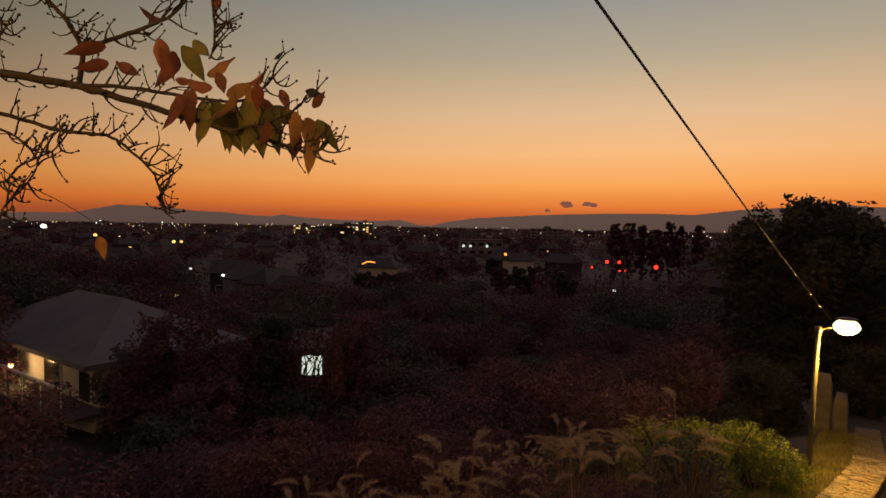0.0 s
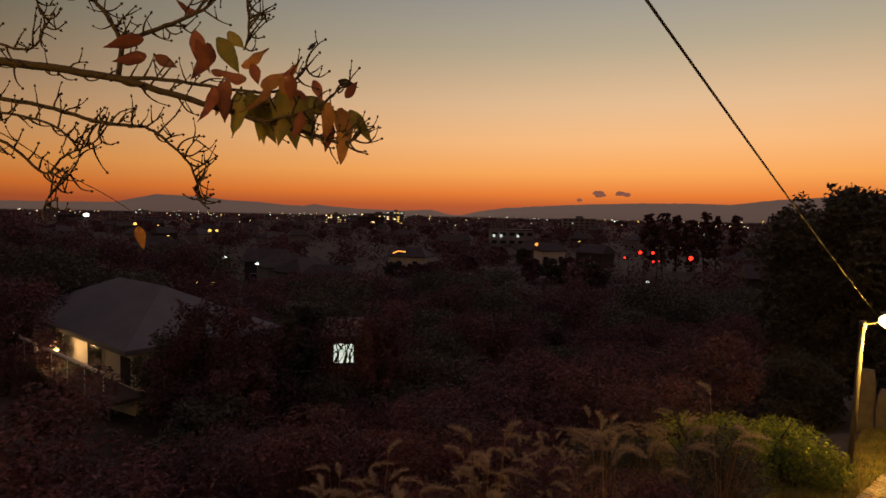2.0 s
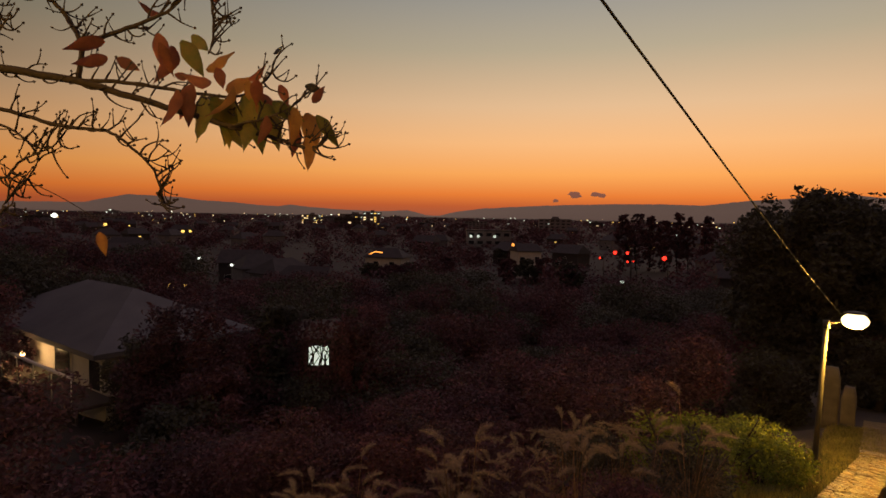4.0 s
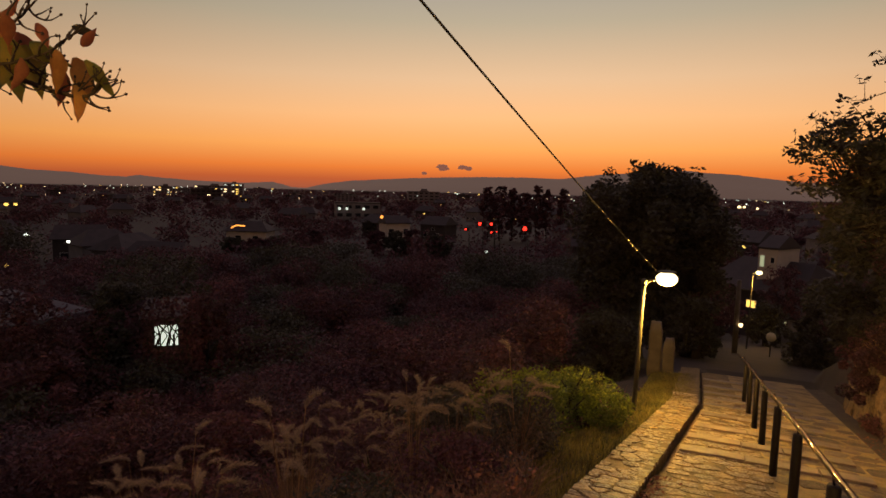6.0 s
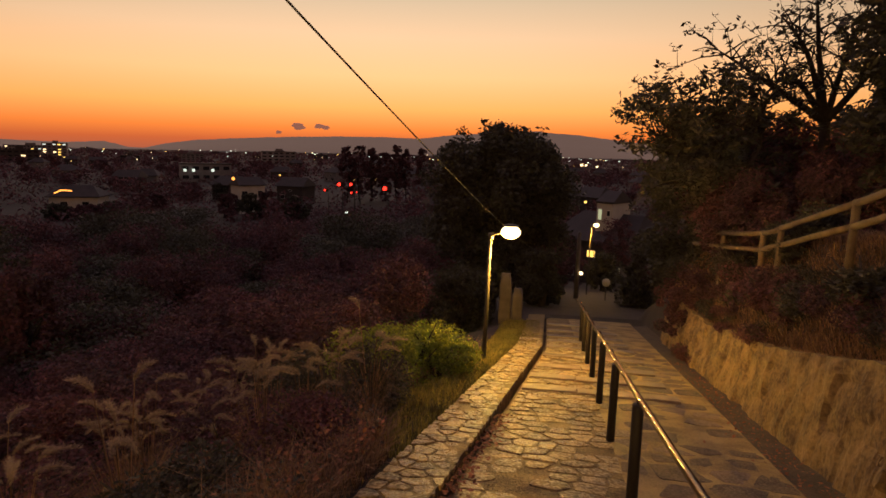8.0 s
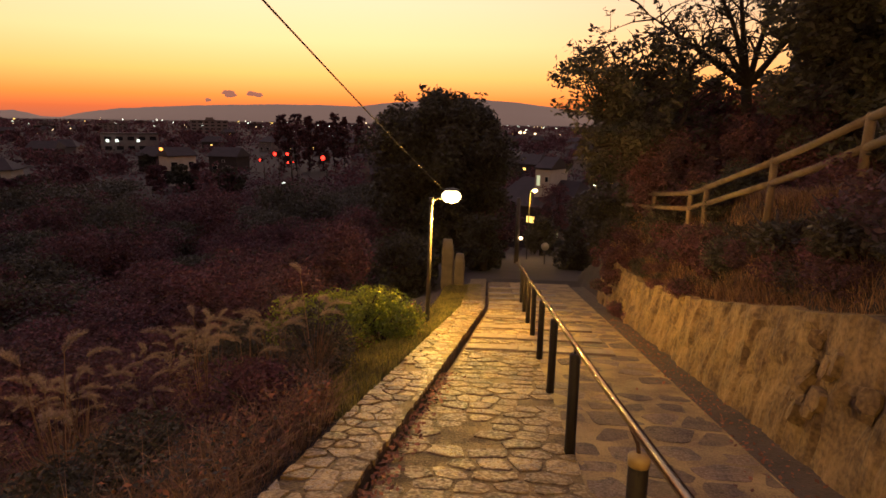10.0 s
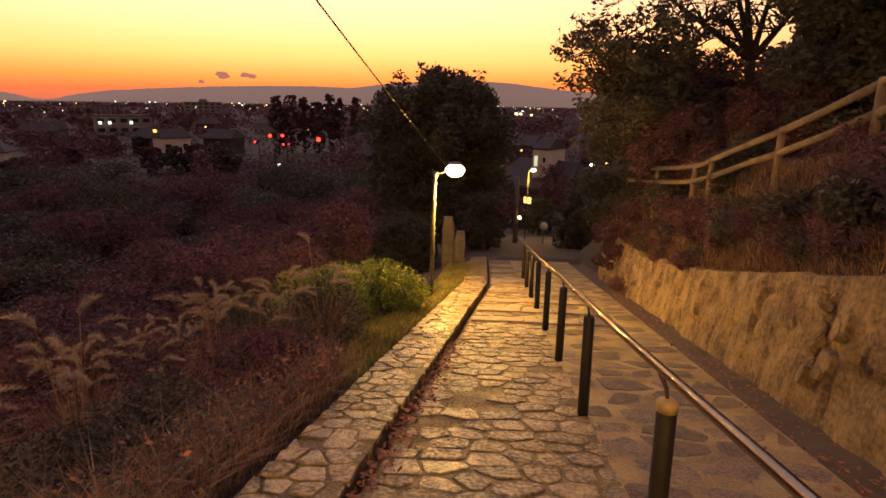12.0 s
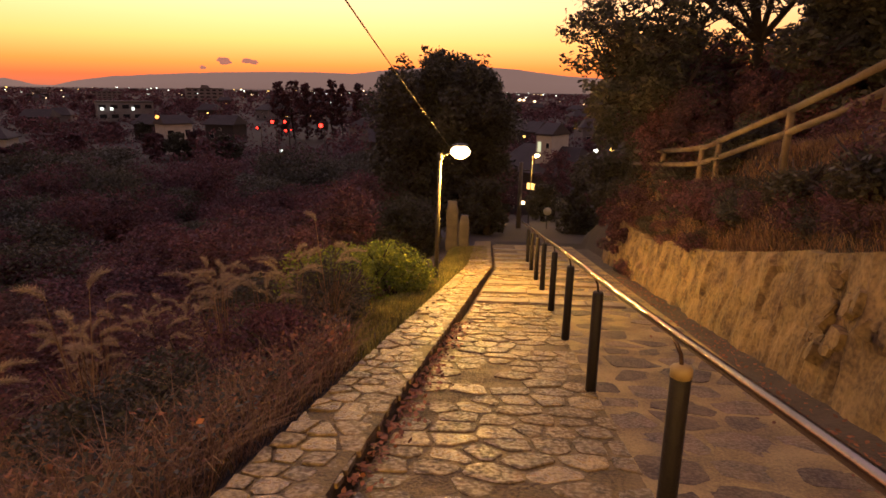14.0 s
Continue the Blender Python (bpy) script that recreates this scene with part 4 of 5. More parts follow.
for _ in range(900):
    y = rg.uniform(1.0, 12.0)
    x = wall_x(y) - 0.4 + 0.36 * rg.random() - (abs(rg.gauss(0, 0.25)) if rg.random() < 0.25 else 0)
    c = Vector((x, y, slope_z(y) + (rg.uniform(-0.085, -0.06) if x > wall_x(y) - 0.38 else rg.uniform(0.004, 0.012))))
    a = Vector((rg.uniform(-1, 1), rg.uniform(-1, 1), rg.uniform(-0.3, 0.3))).normalized() * rg.uniform(0.012, 0.028)
    b = a.cross(Vector((rg.uniform(-0.4, 0.4), rg.uniform(-0.4, 0.4), 1))).normalized() * a.length * 0.6
    o = len(v)
    v += [c - a, c + b, c + a, c - b]
    f.append((o, o + 1, o + 2, o + 3))
tagged(raw("fallen_leaves", v, f, M_LITTER), "red-brown fallen leaves along the kerb and gutter", "leaf litter", kind="stuff")


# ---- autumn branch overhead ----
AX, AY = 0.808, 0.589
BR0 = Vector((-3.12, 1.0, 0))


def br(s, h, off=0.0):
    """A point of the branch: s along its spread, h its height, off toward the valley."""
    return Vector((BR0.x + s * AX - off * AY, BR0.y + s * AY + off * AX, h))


branch_tree = thing("autumn_tree", (-5.4, -0.6, land(-5.4, -0.6)), "nearly bare tree with curling twigs and last autumn leaves", "tree")
bt = branch_tree.location
rn = random.Random(17)
v, f = [], []
tube_data([Vector((0, 0, -0.3)), Vector((0.1, 0.05, 1.6)), Vector((0.25, 0.1, 3.4)), Vector((0.4, 0.1, 5.0))], [0.2, 0.17, 0.14, 0.1], 10, v, f)
raw("trunk", v, f, M_BARK, branch_tree, True)
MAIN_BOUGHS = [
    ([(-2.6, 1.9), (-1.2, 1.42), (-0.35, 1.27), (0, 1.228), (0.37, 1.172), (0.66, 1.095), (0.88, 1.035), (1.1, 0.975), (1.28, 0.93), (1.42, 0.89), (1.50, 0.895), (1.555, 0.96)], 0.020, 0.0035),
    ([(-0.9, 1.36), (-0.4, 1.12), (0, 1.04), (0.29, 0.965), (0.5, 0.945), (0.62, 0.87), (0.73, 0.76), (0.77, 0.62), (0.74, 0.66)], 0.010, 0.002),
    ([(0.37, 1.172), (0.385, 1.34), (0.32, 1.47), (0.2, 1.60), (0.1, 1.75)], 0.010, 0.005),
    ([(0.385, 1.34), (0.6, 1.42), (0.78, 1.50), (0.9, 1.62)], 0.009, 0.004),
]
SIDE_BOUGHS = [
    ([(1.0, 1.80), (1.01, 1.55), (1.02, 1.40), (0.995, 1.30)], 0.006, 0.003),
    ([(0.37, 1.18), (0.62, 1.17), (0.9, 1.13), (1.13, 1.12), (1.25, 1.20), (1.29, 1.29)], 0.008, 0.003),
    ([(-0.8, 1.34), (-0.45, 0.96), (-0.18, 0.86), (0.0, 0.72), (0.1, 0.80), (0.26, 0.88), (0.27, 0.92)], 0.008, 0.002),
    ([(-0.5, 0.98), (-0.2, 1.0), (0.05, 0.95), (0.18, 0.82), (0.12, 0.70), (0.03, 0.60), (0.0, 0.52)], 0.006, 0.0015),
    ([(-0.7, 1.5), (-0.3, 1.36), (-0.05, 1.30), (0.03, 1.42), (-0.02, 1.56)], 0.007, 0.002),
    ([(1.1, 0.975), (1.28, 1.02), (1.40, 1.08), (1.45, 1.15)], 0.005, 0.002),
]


def curl(rnd, start, dirn, length, radius, verts, faces, bend):
    """A twig that bends steadily, with buds and a hooked end."""
    p, d, pts = start.copy(), dirn.normalized(), [start.copy()]
    n = 7
    for k in range(n):
        d = (d + bend * (0.5 + k * 0.16) + Vector((rnd.uniform(-1, 1), rnd.uniform(-1, 1), rnd.uniform(-1, 1))) * 0.16).normalized()
        p = p + d * length / n
        pts.append(p.copy())
    tube_data(pts, [radius * (1 - 0.6 * k / n) for k in range(n + 1)], 5, verts, faces)
    e = pts[-1]
    tube_data([e, e + d * 0.005, e + d * 0.014], [radius * 0.5, radius * 1.35, radius * 0.25], 5, verts, faces)
    return pts


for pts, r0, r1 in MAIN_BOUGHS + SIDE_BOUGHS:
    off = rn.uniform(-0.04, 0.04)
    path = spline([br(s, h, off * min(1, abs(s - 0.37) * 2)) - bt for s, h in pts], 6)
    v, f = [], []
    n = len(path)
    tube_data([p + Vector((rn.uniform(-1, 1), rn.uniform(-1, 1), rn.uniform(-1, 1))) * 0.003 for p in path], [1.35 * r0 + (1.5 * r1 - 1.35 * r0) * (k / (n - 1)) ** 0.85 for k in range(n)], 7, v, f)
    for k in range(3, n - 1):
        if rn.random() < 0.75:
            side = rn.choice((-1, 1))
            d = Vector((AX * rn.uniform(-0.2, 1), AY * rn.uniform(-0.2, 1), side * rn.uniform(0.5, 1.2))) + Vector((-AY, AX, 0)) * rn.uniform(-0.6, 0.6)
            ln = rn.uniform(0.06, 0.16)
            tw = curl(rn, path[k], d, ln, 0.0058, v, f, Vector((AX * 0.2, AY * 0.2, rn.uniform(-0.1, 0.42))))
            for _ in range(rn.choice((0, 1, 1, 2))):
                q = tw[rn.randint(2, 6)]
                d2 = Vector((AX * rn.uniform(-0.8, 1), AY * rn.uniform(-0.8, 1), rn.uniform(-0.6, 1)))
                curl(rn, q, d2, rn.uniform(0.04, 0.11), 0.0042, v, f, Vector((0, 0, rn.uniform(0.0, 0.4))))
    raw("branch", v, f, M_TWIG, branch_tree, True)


def autumn_leaf(at, hang, length, width, material, rnd, fold=0.35, curlv=0.3):
    """A pointed oval leaf, folded along its midrib and drooping from its stalk."""
    d = Vector(hang).normalized()
    side = d.cross(Vector((-AY * rnd.uniform(0.3, 1), AX * rnd.uniform(0.3, 1), rnd.uniform(-0.6, 0.6)))).normalized()
    nrm = side.cross(d)
    v, f = [], []
    N = 8
    for k in range(N + 1):
        u = k / N
        w = width * (math.sin(math.pi * min(1, u * 0.97 + 0.03) ** 0.8) ** 0.95) * (1.1 - 0.5 * u)
        c = Vector(at) + d * length * u + nrm * curlv * length * u * u
        wav = 0.05 * width * math.sin(u * 14 + rnd.random())
        v += [c - side * w * 0.5 + nrm * (w * fold * 0.5 + wav), c, c + side * w * 0.5 + nrm * (w * fold * 0.5 - wav)]
    for k in range(N):
        a = 3 * k
        f += [(a, a + 1, a + 4, a + 3), (a + 1, a + 2, a + 5, a + 4)]
    ob = raw("leaf", v, f, material, branch_tree, True)
    return ob


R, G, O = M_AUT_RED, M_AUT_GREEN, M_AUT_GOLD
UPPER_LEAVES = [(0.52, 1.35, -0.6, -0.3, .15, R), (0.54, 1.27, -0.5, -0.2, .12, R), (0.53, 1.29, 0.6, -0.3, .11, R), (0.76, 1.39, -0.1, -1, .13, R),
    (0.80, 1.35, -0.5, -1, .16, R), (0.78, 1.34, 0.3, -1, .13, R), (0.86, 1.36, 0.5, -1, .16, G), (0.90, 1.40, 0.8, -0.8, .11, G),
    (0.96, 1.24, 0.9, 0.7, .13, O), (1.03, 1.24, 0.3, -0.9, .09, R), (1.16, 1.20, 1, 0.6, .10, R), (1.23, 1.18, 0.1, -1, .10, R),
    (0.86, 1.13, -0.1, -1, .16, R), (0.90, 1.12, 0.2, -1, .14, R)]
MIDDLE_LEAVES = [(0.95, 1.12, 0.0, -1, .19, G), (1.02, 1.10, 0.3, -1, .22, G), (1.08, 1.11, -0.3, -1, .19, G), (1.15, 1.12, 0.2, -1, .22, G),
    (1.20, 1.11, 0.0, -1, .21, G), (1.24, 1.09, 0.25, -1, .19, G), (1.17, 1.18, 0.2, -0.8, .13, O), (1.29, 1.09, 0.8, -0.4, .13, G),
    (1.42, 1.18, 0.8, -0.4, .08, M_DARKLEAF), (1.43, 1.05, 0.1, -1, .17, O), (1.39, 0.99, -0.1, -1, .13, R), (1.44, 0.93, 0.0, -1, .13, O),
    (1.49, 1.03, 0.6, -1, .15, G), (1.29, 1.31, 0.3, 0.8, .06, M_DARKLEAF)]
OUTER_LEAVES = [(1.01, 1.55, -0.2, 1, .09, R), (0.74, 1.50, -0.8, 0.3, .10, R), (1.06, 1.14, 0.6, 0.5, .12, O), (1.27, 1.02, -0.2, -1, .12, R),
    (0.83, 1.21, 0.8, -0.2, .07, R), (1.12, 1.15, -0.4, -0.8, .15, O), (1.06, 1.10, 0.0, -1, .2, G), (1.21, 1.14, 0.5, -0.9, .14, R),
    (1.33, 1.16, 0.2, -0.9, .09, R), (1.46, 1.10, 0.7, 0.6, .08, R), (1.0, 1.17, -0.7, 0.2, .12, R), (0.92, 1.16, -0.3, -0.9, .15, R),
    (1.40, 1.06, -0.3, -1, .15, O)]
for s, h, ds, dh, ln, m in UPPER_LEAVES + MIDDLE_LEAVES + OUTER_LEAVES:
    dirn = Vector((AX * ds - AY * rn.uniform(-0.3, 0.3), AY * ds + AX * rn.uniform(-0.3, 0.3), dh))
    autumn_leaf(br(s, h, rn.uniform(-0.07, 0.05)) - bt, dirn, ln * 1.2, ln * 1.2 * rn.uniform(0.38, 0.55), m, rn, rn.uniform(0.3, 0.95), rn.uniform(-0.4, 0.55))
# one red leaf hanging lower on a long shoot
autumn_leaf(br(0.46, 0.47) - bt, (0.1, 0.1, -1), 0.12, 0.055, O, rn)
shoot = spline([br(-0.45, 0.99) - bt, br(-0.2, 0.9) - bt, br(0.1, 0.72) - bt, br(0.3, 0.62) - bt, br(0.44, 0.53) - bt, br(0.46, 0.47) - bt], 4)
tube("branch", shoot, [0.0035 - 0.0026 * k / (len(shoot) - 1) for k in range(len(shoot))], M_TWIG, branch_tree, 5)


# ---- houses and town ----
def polar(azimuth, r):
    return math.sin(radians(azimuth)) * r, math.cos(radians(azimuth)) * r


def house(azimuth, r, w, d, wall_h, roof_h, turn, base_z, wall_mat, roof_mat, label, windows=(), name="house", hip=0.3, group="houses in the valley"):
    """windows: along, height, width, tall, material on the side that faces the slope."""
    x, y = polar(azimuth, r)
    t = thing(name, (x, y, base_z), label, "house", group)
    t.rotation_euler = (0, 0, radians(-azimuth + turn))
    part("wall", boxed(-w / 2, w / 2, -d / 2, d / 2, -6.0, wall_h, 0.02), wall_mat, t)
    bm = bmesh.new()
    e = min(0.6, w * 0.06)
    low = [bm.verts.new(p) for p in ((-w / 2 - e, -d / 2 - e, wall_h - 0.1), (w / 2 + e, -d / 2 - e, wall_h - 0.1), (w / 2 + e, d / 2 + e, wall_h - 0.1), (-w / 2 - e, d / 2 + e, wall_h - 0.1))]
    eav = [bm.verts.new(q.co + Vector((0, 0, 0.18))) for q in low]
    k = w / 2 - hip * w
    top = [bm.verts.new((-k, 0, wall_h + roof_h)), bm.verts.new((k, 0, wall_h + roof_h))]
    for i in range(4):
        bm.faces.new((low[i], low[(i + 1) % 4], eav[(i + 1) % 4], eav[i]))
    bm.faces.new(low[::-1])
    bm.faces.new((eav[0], eav[1], top[1], top[0]))
    bm.faces.new((eav[1], eav[2], top[1]))
    bm.faces.new((eav[2], eav[3], top[0], top[1]))
    bm.faces.new((eav[3], eav[0], top[0]))
    part("roof", bm, roof_mat, t)
    for a, h, ww, hh, m in windows:
        fr = part("window", boxed(a - ww / 2 - 0.06, a + ww / 2 + 0.06, -d / 2 - 0.05, -d / 2 + 0.02, h - 0.06, h + hh + 0.06, 0.01), M_WHITE, t)
        part("pane", boxed(a - ww / 2, a + ww / 2, -d / 2 - 0.07, -d / 2 - 0.052, h, h + hh), m, fr)
    return t


# the near house below the slope, with its lit stair
h1 = house(-66.14, 28.43, 10.5, 5, 1.7, 1.7, -66.14, -6.0, M_RENDER, M_ROOF, "house with a broad grey tiled roof and lamplit cream wall", [(-2.0, 0.3, 1.0, 1.1, M_GLASS), (1.9, 0.2, 1.3, 1.2, M_GLASS), (4.6, 0.3, 0.8, 1.0, M_GLASS)])
# house with the lit lattice window
h2 = house(-48.1, 20.5, 1.3, 3.5, 1.12, 0.2, 0, -4.62, M_DARKWALL, M_DARKWALL, "dark small house with one lit window among trees", [])
fr = part("window", boxed(-0.36, 0.36, -1.80, -1.73, 0.32, 1.02, 0.01), M_DARKWALL, h2)
part("pane", boxed(-0.31, 0.31, -1.82, -1.803, 0.36, 0.98), G_COOL, fr, "pale green-white lit window pane")
rl = random.Random(3)
for i in range(13):
    a0 = rl.uniform(-0.33, 0.33)
    tube("lattice", [Vector((a0, -1.835, 0.33)), Vector((a0 + rl.uniform(-0.2, 0.2), -1.84, 0.66)), Vector((a0 + rl.uniform(-0.3, 0.3), -1.835, 1.0))], 0.019, M_BARK, fr, 5)
iv, jf = [], []
for _ in range(2600):
    x, z = rl.uniform(-0.95, 0.95), rl.uniform(-2.0, 1.75)
    if abs(x) < 0.34 and 0.33 < z < 1.0:
        continue
    c = Vector((x, -1.80 - rl.random() * 0.18 - max(0, z - 1.1) * -0.5, z - 0.15 * x * x))
    a = Vector((rl.uniform(-1, 1), rl.uniform(-0.5, 0.5), rl.uniform(-1, 1))).normalized() * rl.uniform(0.04, 0.09)
    b = a.cross(Vector((rl.uniform(-0.5, 0.5), 1, rl.uniform(-0.5, 0.5)))).normalized() * a.length * 0.55
    o = len(iv)
    iv += [c - a, c + b, c + a, c - b]
    jf.append((o, o + 1, o + 2, o + 3))
tagged(raw("ivy", iv, jf, M_REDLEAF, h2), "russet ivy covering the wall")


# the near house's balcony and its lamp
def ang(azimuth, elevation, r):
    """The place at that bearing and elevation in degrees, r metres off, as from the head of the path."""
    x, y = polar(azimuth, r)
    return Vector((0.2 + x, y, 0.55 + r * math.tan(radians(elevation))))


def ball(name, at, r, material, label, category="light", group="", squash=1.0):
    bm = bmesh.new()
    bmesh.ops.create_icosphere(bm, subdivisions=2, radius=r)
    for v in bm.verts:
        v.co.z *= squash
    ob = obj(name, bm, material, smooth=True)
    ob.location = at
    return tagged(ob, label, category, group)


balcony = thing("balcony", (-25.0, 8.3, -5.75), "white-railed balcony of the near house in warm light", "balcony")
part("slab", boxed(-4.0, 5.2, -0.75, 0.65, -0.12, 0.0, 0.02), M_DARKWALL, balcony)
tube("rail", [Vector((-4.0, -0.7, 1.0)), Vector((5.2, -0.7, 1.0))], 0.06, M_WHITE, balcony, 8)
for k in range(7):
    tube("baluster", [Vector((-4.0 + 9.2 * k / 6, -0.7, 0)), Vector((-4.0 + 9.2 * k / 6, -0.7, 1.0))], 0.02, M_WHITE, balcony, 6)
for k in (-3.6, 0.4, 4.8):
    tube("support", [Vector((k, -0.4, -0.1)), Vector((k, -0.4, -6.0))], 0.06, M_DARKWALL, balcony, 6)
point_lamp("balcony_light", (-25.7, 8.2, -5.05), 50, (1.0, 0.6, 0.24), 0.06)
ball("balcony_lamp", (-25.95, 8.25, -5.05), 0.10, G_WARM, "small round warm balcony lamp", "lamp")

# three dark scraps of cloud over the hills, their dusk tone emitted
for a, e, w in ((-24.2, 2.15, 32), (-22.3, 2.2, 22), (-21.7, 2.1, 20), (-26.0, 1.55, 14)):
    rc = random.Random(int(a * 10))
    bm = bmesh.new()
    bmesh.ops.create_icosphere(bm, subdivisions=3, radius=1)
    for v in bm.verts:
        k = 1 + 0.7 * noise.noise(v.co * 1.6 + Vector((a, 0, 0)))
        v.co = Vector((v.co.x * w * k, v.co.y * w * k, v.co.z * w * 0.55 * k))
    c = obj("cloud", bm, M_CLOUD, smooth=True)
    c.location = ang(a, e, 3500)
    tagged(c, "small ragged dark cloud scrap over the hills", "cloud", "cloud scraps", "structure")

# ---- town on the plain ----
rh = random.Random(505)


def block(w, d, h, wall_mat, label, lit, name="building", rows=2, cols=5, top=True):
    """A flat-roofed building, its windows set in rows on the side toward the slope."""
    t = thing(name, (0, 0, -60), label, "building", "buildings in the town")
    part("wall", boxed(-w / 2, w / 2, -d / 2, d / 2, -1.0, h, 0.05), wall_mat, t)
    part("roof", boxed(-w / 2 - 0.3, w / 2 + 0.3, -d / 2 - 0.3, d / 2 + 0.3, h, h + 0.5, 0.05), M_ROOF2, t)
    if top:
        part("roof_house", boxed(-w * 0.08, w * 0.12, -d * 0.2, d * 0.2, h + 0.5, h + 3.2, 0.05), wall_mat, t)
    rnd = random.Random(int(w * 100 + rows))
    for i in range(rows):
        for j in range(cols):
            x = -w / 2 + w * (j + 0.5) / cols
            z = h * (i + 0.35) / rows
            m = rnd.choice((G_WARM, G_YEL, G_COOL)) if rnd.random() < lit else M_GLASS
            part("window", boxed(x - w / cols * 0.3, x + w / cols * 0.3, -d / 2 - 0.12, -d / 2 - 0.02, z, z + h / rows * 0.4), m, t)
    return t


def put(t, azimuth, r, turn=0.0, z=None, scale=1.0):
    x, y = polar(azimuth, r)
    t.location = (x, y, land(x, y) if z is None else z)
    t.rotation_euler = (0, 0, radians(-azimuth + turn))
    t.scale = (scale, scale, scale)
    return t


apart = block(52, 14, 14, M_RENDER2, "large grey apartment block on the skyline, few windows lit", 0.22, "apartment_block", 5, 14)
put(apart, -45.3, 900, 6)
put(block(24, 12, 17, M_RENDER2, "tall dark apartment block with a column of lit windows", 0.5, "apartment_block", 6, 5), -43.6, 820, -8)
put(block(30, 12, 12, M_RENDER2, "grey office block with lit windows on the skyline", 0.5, "office_block", 4, 9), -49.3, 850, 4)
put(block(22, 10, 8, M_RENDER2, "grey hall with bright cool windows", 0.0, "hall", 2, 5, False), -32.3, 300, 5)
for a in (-34.0, -33.3, -31.7):
    p = ang(a, -2.0, 292)
    ob = obj("window_light", boxed(-0.6, 0.6, -0.1, 0.1, -0.6, 0.6, 0.02), G_COOL)
    ob.location, ob.rotation_euler = p, (0, 0, radians(-a))
    tagged(ob, "bright cool lit hall window", "window", "hall windows")

house(-28.6, 152, 6.4, 5, 4.0, 1.9, 25, -12.2, M_RENDER, M_ROOF2, "white gabled house with a warm lamp on its wall", [(-2, 1.2, 1.4, 1.4, M_GLASS), (2, 1.2, 1.2, 1.4, M_GLASS)], hip=0.02)
house(-42.0, 158, 10, 7, 3.3, 2.4, -20, -14.2, M_RENDER, M_ROOF2, "pale house with orange-lit eaves", [(-2, 0.8, 1.4, 1.4, M_GLASS), (2.4, 0.8, 1.4, 1.4, M_GLASS)], hip=0.2)
tube_at = ang(-43.3, -3.75, 150)
ob = tube("eaves_light", [Vector((-1.8, 0, -0.5)), Vector((0, 0, 0.2)), Vector((2.2, 0.4, 0.1))], 0.16, G_ORANGE, sides=6)
ob.location = tube_at
tagged(ob, "orange strip of light under the eaves", "light")
ball("wall_lamp", ang(-29.9, -2.75, 146), 0.4, G_ORANGE, "orange wall lamp on the white house", "lamp")
# the G_DIM panes are added glow in place of walls that look lit
house(6.3, 62, 1.7, 4, 2.6, 1.1, -25, -6.6, M_RENDER, M_ROOF2, "white house below the path, one added glowing pane, one dark window", [(-0.45, 0.9, 0.35, 1.0, G_DIM), (0.45, 1.3, 0.3, 0.5, M_GLASS)], hip=0.02)
house(7.4, 52, 2.6, 3, 1.2, 0.9, 8, -9.6, M_RENDER2, M_ROOF2, "grey house below the slope, a glowing pane for its lit wall", [(-0.5, 0.1, 0.35, 0.8, G_DIM)], hip=0.1)
for i, (tx, ty, rr, hh) in enumerate(((4.9, 27.0, 1.5, 1.7), (6.8, 30.0, 2.0, 2.2), (8.8, 36.0, 2.4, 2.6), (4.4, 42.0, 1.3, 1.6), (0.2, 33.0, 1.5, 2.0), (0.4, 24.0, 1.1, 1.3), (9.2, 55.0, 3.0, 3.2), (1.6, 48.0, 2.2, 2.6), (-2.6, 21.5, 1.5, 1.5), (3.6, 72.0, 4.0, 4.0), (6.0, 50.0, 1.8, 3.5))):
    dome_tree((tx, ty, land(tx, ty)), (rr, rr, hh), hh * 0.7, 700 + i, "dark leafy tree near the foot of the slope", 70, 110, 0.09, (M_DARKLEAF, M_REDLEAF)[i % 3 == 1], "trees at the foot of the slope")
for i, (ta, tr, rr, top) in enumerate(((-30.2, 140, 3.0, -9.6), (-28.4, 138, 3.0, -9.4), (-26.8, 141, 3.0, -9.2), (-43.6, 146, 3.0, -11.8), (-41.6, 144, 3.4, -12.0), (-39.8, 147, 3.0, -11.6), (-33.5, 190, 4.5, -9.6), (-30.8, 190, 4.5, -9.8), (-36.5, 150, 4.0, -9.8), (-24.4, 130, 3.5, -9.4))):
    tx, ty = polar(ta, tr)
    hh = (top - land(tx, ty)) / 1.75
    dome_tree((tx, ty, land(tx, ty)), (rr, rr, hh), hh * 0.75, 780 + i, "dark tree in the valley before the houses", 50, 70, 0.32, (M_REDLEAF, M_DARKLEAF)[i % 2], "trees before the houses")
# round pale sign at the foot of the path
sx, sy = 3.55, 30.5
sign = thing("round_sign", (sx, sy, land(sx, sy)), "pale round sign on a short post below the path", "sign")
tube("post", [Vector((0, 0, -0.2)), Vector((0, 0, 1.0))], 0.03, M_POLE, sign, 8)
tube("disc", [Vector((0, -0.06, 0.95)), Vector((0, -0.035, 0.95))], 0.21, M_WHITE, sign, 20)
